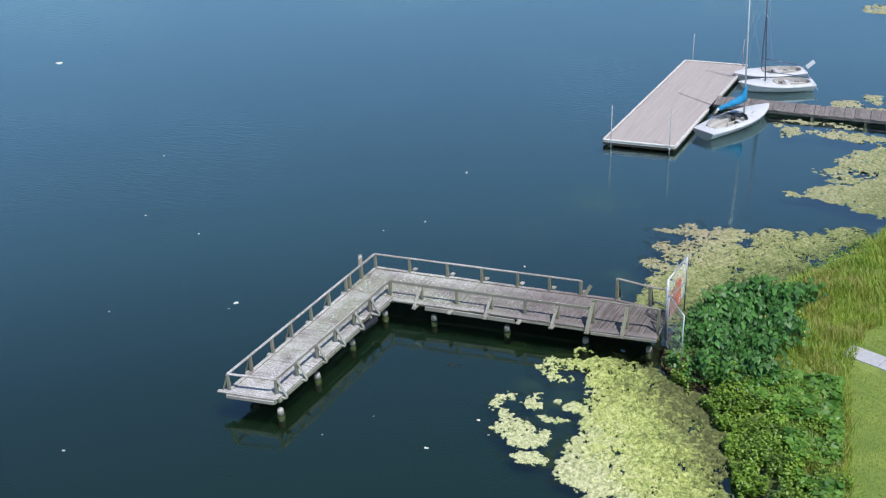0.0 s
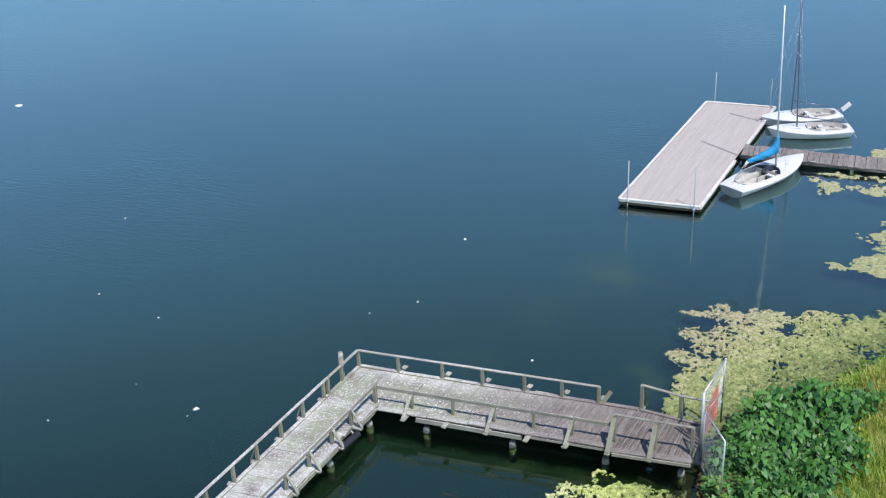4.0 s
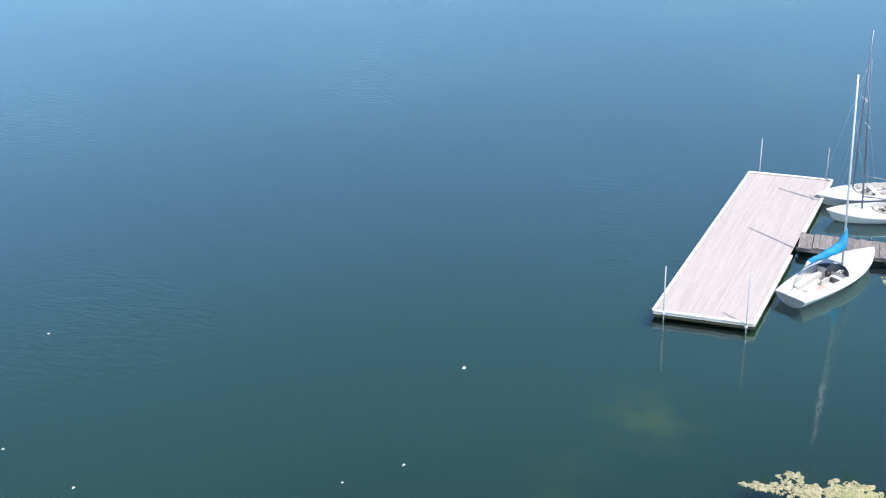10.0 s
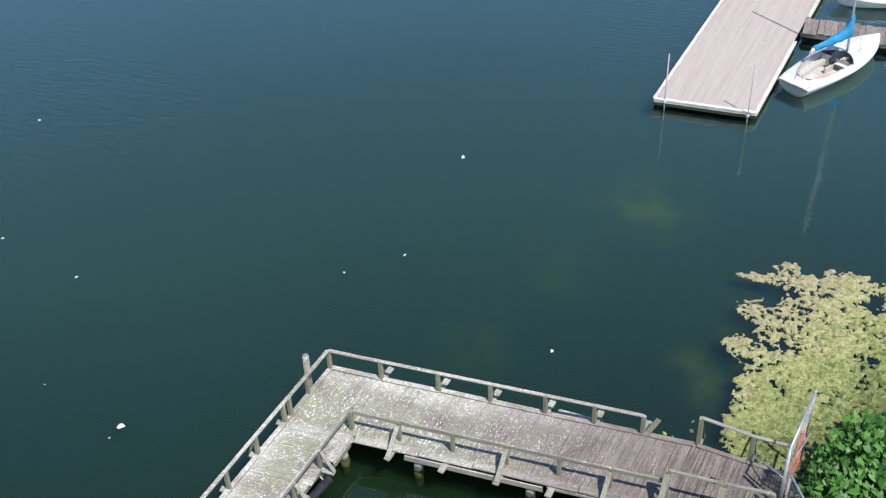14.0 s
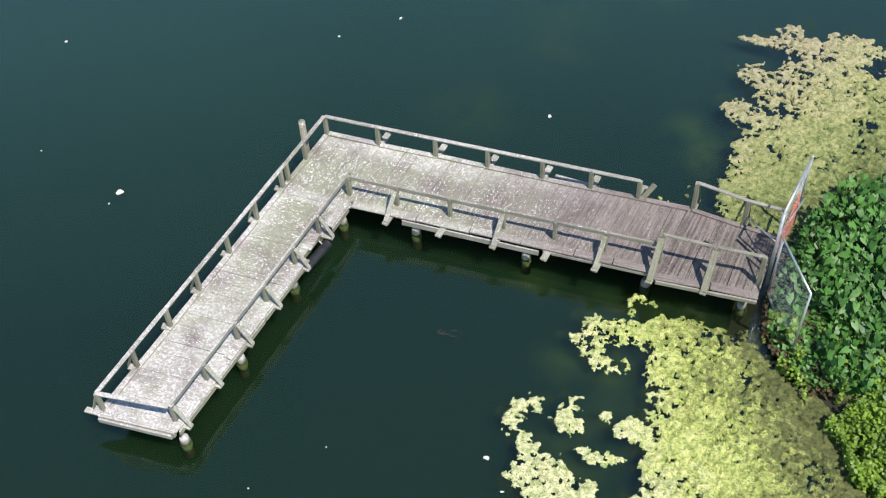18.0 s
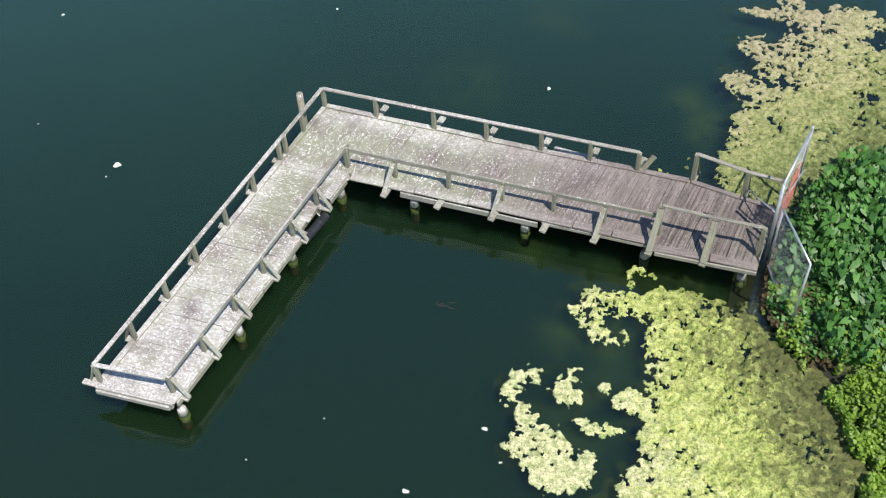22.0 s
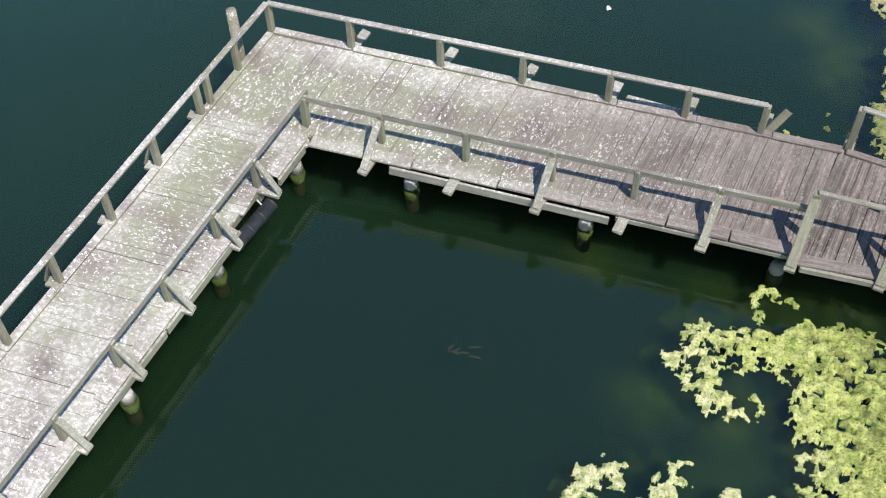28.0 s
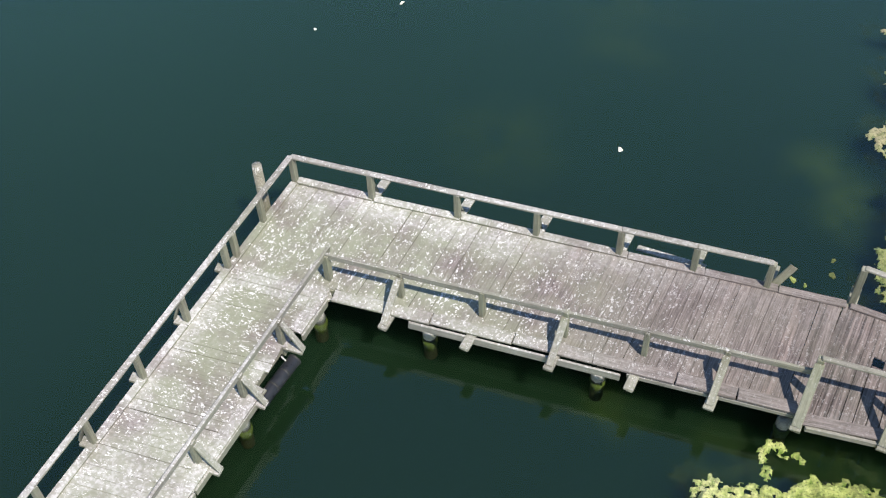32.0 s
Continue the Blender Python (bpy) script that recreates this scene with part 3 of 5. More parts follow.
# the landing bay, turned a little towards the bank
BAY_A, BAY_B = Vector((11.42, 0.98, DECK_Z - 0.012)), Vector((13.98, 0.82, DECK_Z))
BAY_C, BAY_D = Vector((11.14, -1.72, DECK_Z - 0.012)), Vector((14.02, -1.44, DECK_Z))
n_bay = 13
for k in range(n_bay):
    f = (k + 0.5) / n_bay
    p, q = BAY_A.lerp(BAY_B, f), BAY_C.lerp(BAY_D, f)
    if k == 4:
        hole = p.lerp(q, 0.36), p.lerp(q, 0.44)
        pieces = [(p, hole[0]), (hole[1], q)]
    else:
        pieces = [(p, q)]
    for a, b in pieces:
        dz = Vector((0, 0, -0.02 + R.uniform(-0.012, 0.006)))
        beam("deck_board", b + dz, a + dz, 0.204, 0.04, BAY, pier, bevel=0.006, worn=R.randrange(4))

# kerb planks, lying lengthwise along both edges
def kerb(pts, width, material=DECK, lift=0.028, high=0.05):
    for a, b in zip(pts, pts[1:]):
        a, b = Vector(a), Vector(b)
        gap = (b - a).normalized() * 0.012
        jig = Vector((R.uniform(-0.02, 0.02), R.uniform(-0.02, 0.02), R.uniform(-0.006, 0.012)))
        beam("edge_plank", a + gap + Vector((0, 0, lift)) + jig, b - gap + Vector((0, 0, lift)) + jig * 0.3, width, high, material, pier, bevel=0.008, worn=R.randrange(4))


INNER_X = [2.25, 3.73, 5.33, 6.92, 8.40, 9.83, 11.34]
kerb([on_walk(v, 2.60, DECK_Z) for v in (2.55, 4.5, 6.1, 7.6, 9.1, 10.2, 11.4)], 0.26, lift=0.022)
kerb([on_walk(v, 0.02, DECK_Z) for v in (0.4, 2.05, 3.9, 5.6, 7.3, 8.8, 10.2, 11.45)], 0.17)
kerb([on_arm(v, 0.02, DECK_Z) for v in (-0.1, -2.5, -4.1, -5.4, -6.9, -8.4, -9.8, -11.2)], 0.16)
kerb([on_arm(v, 2.02, DECK_Z) for v in (-2.62, -3.65)], 0.26, lift=0.022)
kerb([on_arm(v, 2.02, DECK_Z) for v in (-4.95, -6.7, -8.8, -11.15)], 0.26, lift=0.022)
kerb([BAY_A + Vector((0.1, 0.02, 0)), BAY_A.lerp(BAY_B, 0.6), BAY_B], 0.14)
kerb([BAY_C + Vector((0.05, -0.05, 0)), BAY_C.lerp(BAY_D, 0.55), BAY_D], 0.24, lift=0.01)

# stringers and fascia boards below the deck
for inward, low in ((0.12, 0.13), (1.2, 0.13), (2.42, 0.13)):
    beam("stringer", on_walk(2.3 if inward > 2 else 0.4, inward, DECK_Z - low), on_walk(11.4, inward, DECK_Z - low), 0.07, 0.16, TIMBER, pier)
for inward in (0.10, 1.05, 1.90):
    beam("stringer", on_arm(-0.3 if inward < 2 else -2.4, inward, DECK_Z - 0.13), on_arm(-11.2, inward, DECK_Z - 0.13), 0.07, 0.16, TIMBER, pier)
beam("fascia_board", on_walk(4.12, 2.75, DECK_Z - 0.13), on_walk(8.16, 2.75, DECK_Z - 0.15), 0.05, 0.19, RAIL, pier, bevel=0.012)
beam("fascia_board", on_walk(8.25, 2.70, DECK_Z - 0.10), on_walk(11.35, 2.70, DECK_Z - 0.10), 0.04, 0.10, RAIL, pier)
beam("fascia_board", BAY_C + Vector((0.16, -0.17, -0.08)), BAY_D + Vector((0, -0.14, -0.08)), 0.05, 0.12, RAIL, pier)
for k, (a, b) in enumerate(((-2.75, -3.65), (-4.95, -7.2), (-7.25, -9.4), (-9.45, -11.2))):
    beam("fascia_board", on_arm(a, 2.15, DECK_Z - 0.11), on_arm(b, 2.15, DECK_Z - 0.11), 0.05, 0.17, TIMBER, pier, worn=k)
beam("end_beam", on_arm(-11.34, -0.02, DECK_Z - 0.10), on_arm(-11.26, 2.06, DECK_Z - 0.10), 0.10, 0.22, RAIL, pier, bevel=0.015)
beam("end_plank", on_arm(-11.20, -0.05, DECK_Z + 0.01), on_arm(-11.14, 2.10, DECK_Z + 0.01), 0.26, 0.04, DECK, pier)
beam("end_plank", on_arm(-11.40, 0.0, DECK_Z - 0.15), on_arm(-11.32, 2.0, DECK_Z - 0.15), 0.08, 0.14, RAIL, pier)

# piles: those along the inner edges end in weathered heads that show below the deck
HEADS = ((4.29, -2.26), (7.62, -1.95), (11.07, -1.66), (1.70, -11.0), (1.78, -8.24), (1.88, -5.40), (2.10, -2.70), (13.75, -1.42))
for px, py in HEADS:
    px, py = px - 0.10, py + 0.21
    # shaft below the head: slime plus the under-deck shade, painted near black
    pile = rod("piling", [(px, py, -1.8), (px + 0.01, py, -0.4), (px, py + 0.01, 0.35)], 0.14, SHADED_SLIME, pier, 10, 0.13)
    rod("pile_head", [(px, py + 0.01, 0.34), (px - 0.01, py, 0.44), (px + 0.01, py - 0.01, 0.55)], 0.142, RAIL, pile, 10, 0.115, "pale spattered pile head")
    rod("weed_sleeve", [(px, py, -0.12), (px + 0.01, py, 0.08), (px, py + 0.01, 0.24)], 0.12, SLEEVE, pile, 9, 0.165, "yellow-green weed round the pile under water")
for px, py in ((0.45, -0.3), (4.2, 0.12), (7.7, 0.4), (11.3, 0.75), (-0.15, -9.9), (-0.06, -7.9), (0.12, -4.9), (13.6, 0.55)):
    # same near-black shaft, its colour carrying the shade below the deck
    pile = rod("piling", [(px, py, -1.8), (px + 0.01, py, -0.4), (px, py + 0.01, 0.56)], 0.15, SHADED_SLIME, pier, 10, 0.14)
    rod("pile_head", [(px, py + 0.01, 0.56), (px - 0.01, py, 0.8), (px, py, 1.0)], 0.142, TIMBER, pile, 10, 0.13)
rod("corner_post", [(-0.14, -0.62, -1.8), (-0.12, -0.62, 0.5), (-0.13, -0.62, 2.05)], 0.13, TIMBER, pier, 10, 0.10, "weathered round pile rising beside the railing")

# railing of the walkway's outer side
OUTER_X = [0.34, 2.02, 3.84, 5.46, 7.12, 8.57, 9.97]
for k, v in enumerate(OUTER_X):
    p = on_walk(v, 0.02)
    post(p, RAIL_Z)
    if k:
        outrigger(p, OUT, 0.62, 0.05)
        brace(p, OUT, 0.24, RAIL_Z - (0.20 if k % 2 else 0.35), 0.07)
for a, b in zip(OUTER_X, OUTER_X[1:]):
    beam("handrail", on_walk(a, 0.02, RAIL_Z + 0.02), on_walk(b, 0.02, RAIL_Z + 0.02), 0.12, 0.05, RAIL, pier, bevel=0.01, worn=R.randrange(4))
beam("loose_brace", on_walk(10.05, -0.10, DECK_Z - 0.1), on_walk(10.32, -0.28, DECK_Z + 0.42), 0.16, 0.045, TIMBER, pier, up=(0, 1, 0))

# railing of the outer arm's open side
ARM_Y = [-1.28, -2.26, -2.58, -3.98, -5.40, -6.88, -8.25, -9.72, -11.18]
for k, v in enumerate(ARM_Y):
    p = on_arm(v, 0.02)
    post(p, RAIL_Z, lean=(-0.02, 0))
    if k not in (0, 1):
        outrigger(p, -ARM, 0.28 if k < 8 else 0.34)
        if k in (3, 5, 7, 8):
            brace(p, -ARM, 0.28, RAIL_Z - 0.05, 0.10)
for a, b in zip([-0.05] + ARM_Y[:2] + ARM_Y[3:], ARM_Y[:2] + ARM_Y[3:]):
    beam("handrail", on_arm(a, 0.0, RAIL_Z + 0.02), on_arm(b, 0.0, RAIL_Z + 0.02), 0.12, 0.05, RAIL, pier, bevel=0.01, worn=R.randrange(4))
# across its end
beam("handrail", on_arm(-11.18, 0.0, RAIL_Z + 0.021), on_arm(-11.02, 1.88, RAIL_Z + 0.021), 0.12, 0.05, RAIL, pier, bevel=0.01)
beam("outrigger", on_arm(-11.27, -0.44, DECK_Z - 0.06), on_arm(-11.27, 0.3, DECK_Z - 0.05), 0.16, 0.06, RAIL, pier)

# inner side of the outer arm
INNER_Y = [-3.92, -5.22, -6.70, -8.10, -9.55, -10.93]
for k, v in enumerate(INNER_Y):
    p = on_arm(v, 1.90)
    post(p, RAIL_Z)
    outrigger(p, ARM + Vector((0, -0.05, 0)), 0.43)
    brace(p, ARM + Vector((0, -0.05, 0)), 0.43, RAIL_Z, 0.12)
corner = on_walk(2.25, 2.22)
post(corner, RAIL_Z, 0.13)
outrigger(corner + Vector((0.1, -0.34, 0)), (0.6, -0.6, 0), 0.16)
for a, b in zip([corner.y] + INNER_Y, INNER_Y):
    beam("handrail", on_arm(a, 1.90, RAIL_Z - 0.025), on_arm(b, 1.90, RAIL_Z - 0.025), 0.065, 0.14, RAIL, pier, bevel=0.01, worn=R.randrange(4))

# inner side of the walkway
prev = Vector((corner.x, corner.y, RAIL_Z + 0.02))
for k, v in enumerate(INNER_X[1:]):
    p = on_walk(v, 2.23)
    tall = k == 5
    post(p, HIGH_Z if tall else RAIL_Z + 0.02 * (k % 3), 0.13 if tall else 0.11)
    outrigger(p, -OUT, 0.80)
    if k % 2 == 0 or tall:
        brace(p, -OUT, 0.72, HIGH_Z if tall else RAIL_Z, 0.17 if tall else 0.14)
    q = Vector((p.x, p.y, RAIL_Z + 0.02))
    beam("handrail", prev - Vector((0, 0, 0.045)), q - Vector((0, 0, 0.045)), 0.065, 0.14, RAIL, pier, bevel=0.01, worn=R.randrange(4))
    prev = q

# railings of the landing bay
bay_in = [on_walk(11.34, 2.23), Vector((12.65, -1.14, DECK_Z)), Vector((13.92, -1.0, DECK_Z))]
for k, p in enumerate(bay_in[1:]):
    post(p, HIGH_Z - 0.02 * k, 0.12)
    if k == 0:
        outrigger(p, -OUT, 0.72)
        brace(p, -OUT, 0.66, HIGH_Z, 0.17)
for a, b in zip(bay_in, bay_in[1:]):
    beam("handrail", (a.x, a.y, HIGH_Z + 0.02), (b.x, b.y, HIGH_Z - 0.0), 0.10, 0.05, RAIL, pier, bevel=0.01)
bay_out = [Vector((11.54, 1.10, DECK_Z)), Vector((13.02, 1.0, DECK_Z)), Vector((14.04, 1.0, DECK_Z))]
for k, p in enumerate(bay_out[:2]):
    post(p, HIGH_Z - 0.12 - 0.06 * k, 0.13)
    outrigger(p, OUT, 0.42)
    brace(p, OUT, 0.36, HIGH_Z - 0.3, 0.15)
for a, b in zip(bay_out, bay_out[1:]):
    beam("handrail", (a.x, a.y, HIGH_Z - 0.11 - 0.06 * (a.x > 12)), (b.x, b.y, HIGH_Z - 0.17), 0.11, 0.05, RAIL, pier, bevel=0.01)
# broken board hanging off the outer edge
beam("broken_board", on_walk(7.35, -0.42, DECK_Z - 0.22), on_walk(8.75, -0.22, DECK_Z - 0.12), 0.14, 0.04, RAIL, pier, bevel=0.01)


# ---------------------------------------------------------------- black roll tied under the arm
def build_roll():
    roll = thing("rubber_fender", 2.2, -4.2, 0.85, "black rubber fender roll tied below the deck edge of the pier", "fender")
    a, b = Vector((2.14, -4.92, 0.97)), Vector((2.26, -3.86, 0.95))
    for k in range(3):
        p, q = a.lerp(b, k / 3 + 0.01), a.lerp(b, (k + 1) / 3 - 0.01)
        rod("sleeve", [p, p.lerp(q, 0.06), p.lerp(q, 0.94), q], 0.13, RUBBER, roll, 12)
    for f in (0.02, 0.34, 0.66, 0.98):
        p = a.lerp(b, f)
        rod("strap", [p - (b - a) * 0.02, p + (b - a) * 0.02], 0.138, FLOAT, roll, 12)
    for f in (0.15, 0.85):
        p = a.lerp(b, f)
        rod("hanger", [p, (p.x - 0.16, p.y, 1.15)], 0.015, ROPE, roll, 6)


build_roll()

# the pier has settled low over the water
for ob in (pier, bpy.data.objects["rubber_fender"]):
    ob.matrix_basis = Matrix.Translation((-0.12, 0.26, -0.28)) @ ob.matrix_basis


# ---------------------------------------------------------------- chain-link barrier at the landing
def chain_link(parent, a, b, low_a, high_a, low_b, high_b, pitch=0.11):
    """Woven wire between two uprights: crossing diagonal wires, as one mesh."""
    a, b = Vector(a), Vector(b)
    length = (b - a).length
    bm = bmesh.new()

    def place(u, f):
        lo, hi = low_a + (low_b - low_a) * u, high_a + (high_b - high_a) * u
        p = a.lerp(b, u)
        return Vector((p.x, p.y, lo + (hi - lo) * f))

    tall = max(high_a - low_a, high_b - low_b)
    span = tall / length
    n = int((length + tall) / pitch)
    nrm = (b - a).cross(Vector((0, 0, 1))).normalized() * 0.0011
    for s in (1, -1):
        for k in range(n):
            u0 = k * pitch / length - span
            lo_f, hi_f = 0.0, 1.0
            if u0 < 0:
                lo_f = -u0 / span
            if u0 + span > 1:
                hi_f = (1 - u0) / span
            if hi_f - lo_f < 0.03:
                continue
            ua, ub = u0 + span * lo_f, u0 + span * hi_f
            fa, fb = (lo_f, hi_f) if s > 0 else (1 - lo_f, 1 - hi_f)
            p, q = place(ua, fa), place(ub, fb)
            way = (q - p).normalized()
            side = way.cross(nrm).normalized() * 0.0012
            ring = [bm.verts.new(v) for v in (p + nrm, p + side - nrm, p - side - nrm, q + nrm, q + side - nrm, q - side - nrm)]
            for i, j in ((0, 1), (1, 2), (2, 0)):
                bm.faces.new((ring[i], ring[j], ring[j + 3], ring[i + 3]))
    ob = part("chain_link_mesh", bm, STEEL)
    ob.parent = parent
    ob.matrix_basis = base_of(parent).inverted()


def build_gate():
    gate = thing("chain_link_gate", 14.1, -0.1, 0.1, "galvanised chain-link gate with wing panels closing off the pier", "gate")
    A0, A1 = (14.10, -0.44), (15.14, -2.16)
    B0, B1 = (13.94, 0.06), (14.18, 2.24)
    frames = [(A0, A1, 0.30, 2.58, 0.04, 2.74), (B0, B1, 1.02, 3.04, 1.36, 3.12)]
    for (p, q, l0, h0, l1, h1) in frames:
        p0, p1, q0, q1 = (*p, l0), (*p, h0), (*q, l1), (*q, h1)
        for u, v in ((p0, p1), (p1, q1), (q1, q0), (q0, p0)):
            rod("frame_tube", [u, v], 0.03, STEEL, gate)
        chain_link(gate, (*p, 0), (*q, 0), l0, h0, l1, h1)
    rod("gate_post", [(13.98, -0.16, 0.35), (13.94, -0.08, 3.08)], 0.045, STEEL, gate, 10)
    rod("gate_post", [(14.18, 2.26, 0.4), (14.18, 2.26, 3.16)], 0.035, STEEL, gate, 10)
    rod("frame_tube", [(13.96, 0.06, 2.1), (14.30, 1.57, 2.2)], 0.022, STEEL, gate)
    rod("stay_tube", [(13.93, 0.14, 1.75), (12.95, 1.22, 1.25)], 0.02, STEEL, gate)
    net = thing("safety_netting", 14.3, 0.5, 1.2, "sun-faded orange and red plastic netting tied to the gate", "netting")
    for (u0, u1, z0, z1, mat, nm) in ((0.05, 0.34, 1.15, 2.35, REDNET, "red_strip"), (0.36, 0.62, 1.25, 2.55, ORANGE, "orange_strip")):
        bm = bmesh.new()

        def at_net(i, j, cols=11, rows=16):
            u = u0 + (u1 - u0) * i / cols
            base = Vector(B0).lerp(Vector(B1), u)
            return Vector((base.x + 0.08 + 0.03 * math.sin(i * 1.9 + j * 0.3), base.y, z0 + (z1 - z0) * j / rows + 0.04 * math.sin(i * 1.1 + j * 0.5)))

        def strand(p, q, t=0.011):
            d = (q - p).normalized()
            n1 = d.cross(Vector((1, 0, 0))).normalized() * t
            n2 = Vector((0.006, 0, 0))
            vs = [bm.verts.new(c + o) for c in (p, q) for o in (n1 + n2, -n1 + n2, -n1 - n2, n1 - n2)]
            for f in ((0, 1, 5, 4), (1, 2, 6, 5), (2, 3, 7, 6), (3, 0, 4, 7)):
                bm.faces.new([vs[k] for k in f])

        for i in range(12):
            for j in range(16):
                strand(at_net(i, j), at_net(i, j + 1))
        for j in range(17):
            for i in range(11):
                strand(at_net(i, j), at_net(i + 1, j))
        ob = part(nm, bm, mat, None)
        ob.parent = net
        ob.matrix_basis = base_of(net).inverted()


build_gate()


# ---------------------------------------------------------------- floating dock
NL, NR, FR, FL = Vector((4.98, 20.24)), Vector((9.14, 20.58)), Vector((10.05, 36.40)), Vector((5.90, 36.10))
DOCK_Z = 0.38


def on_dock(u, v, z=DOCK_Z):
    p = NL.lerp(NR, u).lerp(FL.lerp(FR, u), v)
    return Vector((p.x, p.y, z))


def build_dock():
    dock = thing("floating_dock", 7.5, 28, 0, "long floating dock with sun-bleached grey planks and pale edge timbers", "dock")
    n = 24
    r = random.Random(5)
    for i in range(n):
        u = 0.02 + 0.96 * (i + 0.5) / n
        cuts = [0.006] + sorted(0.2 * k + (0.1 if i % 2 else 0.0) + r.uniform(-0.01, 0.01) for k in range(1, 5)) + [0.994]
        for a, b in zip(cuts, cuts[1:]):
            dz = r.uniform(-0.004, 0.004)
            beam("deck_plank", on_dock(u, a, DOCK_Z + dz - 0.02), on_dock(u, b, DOCK_Z + dz - 0.02), 0.166, 0.04, DOCK, dock, bevel=0.005, worn=r.randrange(3))
    z = DOCK_Z - 0.07
    for (a, b) in (((0, 0), (1, 0)), ((1, 0), (1, 0.42)), ((1, 0.58), (1, 1)), ((1, 1), (0, 1)), ((0, 1), (0, 0))):
        beam("edge_timber", on_dock(*a, z + 0.095), on_dock(*b, z + 0.095), 0.15, 0.06, DOCK_EDGE, dock, bevel=0.012)
        beam("edge_timber", on_dock(*a, z - 0.005), on_dock(*b, z - 0.005), 0.09, 0.12, DOCK_EDGE, dock, bevel=0.012)
        # near-black timber colour paints the shadow gap under the dock edge
        beam("lower_timber", on_dock(*a, z - 0.15), on_dock(*b, z - 0.15), 0.07, 0.12, SHADED_SLIME, dock)
    for k in range(7):
        v = 0.07 + 0.143 * k
        for u in (0.2, 0.8):
            beam("float", on_dock(u - 0.13, v, 0.07), on_dock(u + 0.13, v, 0.07), 1.3, 0.34, FLOAT, dock, bevel=0.05)
    for (x, y, top) in ((5.42, 20.25, 2.55), (8.86, 20.35, 2.70), (6.38, 36.2, 2.30), (9.75, 36.35, 2.2)):
        pole = rod("guide_pole", [(x, y, -1.5), (x, y, top)], 0.03, POLE, dock, 8)
        rod("pole_bracket", [(x, y, 0.26), (x, y, 0.36)], 0.075, STEEL, pole, 8)


build_dock()


# ---------------------------------------------------------------- gangway from the dock to the bank
def build_gangway():
    gang = thing("gangway", 14, 28.6, 0, "low sagging gangway of grey-brown boards leading to the bank", "gangway")
    r = random.Random(9)
    x = 9.7
    while x < 25.0:
        w = 0.30 + r.uniform(-0.03, 0.03)
        y0, y1 = 29.62 + 0.075 * (x - 9.7), 28.12 + 0.045 * (x - 9.7)
        z = 0.40 + 0.03 * math.sin(x * 0.7) + r.uniform(-0.02, 0.02)
        beam("board", (x + 0.12, y1 + r.uniform(-0.06, 0.04), z), (x, y0 + r.uniform(-0.05, 0.06), z + r.uniform(-0.015, 0.015)), w - 0.014, 0.045, GANG, gang, worn=r.randrange(4))
        x += w
    for f in (0.06, 0.5, 0.94):
        a, b = Vector((9.6, 29.6 - 1.5 * f, 0.28)), Vector((25, 30.7 - 1.95 * f, 0.3))
        beam("stringer", a, b, 0.08, 0.18, GANG, gang)
    for x in (12.5, 15.6, 18.7, 21.8, 24.5):
        for off in (0.15, 1.55):
            rod("piling", [(x, 29.75 - off + 0.06 * (x - 9.7), -1.8), (x, 29.75 - off + 0.06 * (x - 9.7), 0.3)], 0.11, PILE, gang, 8)
    for x in (10.6, 13.4):
        beam("mooring_cleat", (x, 28.25, 0.46), (x + 0.22, 28.25, 0.46), 0.05, 0.05, STEEL, gang)


build_gangway()


# ---------------------------------------------------------------- sailing dinghies
def hull_station(s, length, beam_w):
    """Half breadth and heights at s: 0 at the transom, 1 at the stem."""
    half = beam_w / 2 * (1 - 0.30 * max(0.0, (0.46 - s) / 0.46) ** 1.8)
    if s > 0.46:
        t = (s - 0.46) / 0.54
        half = beam_w / 2 * (1 - t ** 2.1) ** 0.86
    sheer = 0.47 + 0.26 * max(0.0, s - 0.25) ** 2 + 0.05 * max(0.0, 0.25 - s)
    keel = -0.10 + 0.9 * max(0.0, s - 0.74) ** 1.5
    return max(half, 0.02), sheer, min(keel, sheer - 0.14)


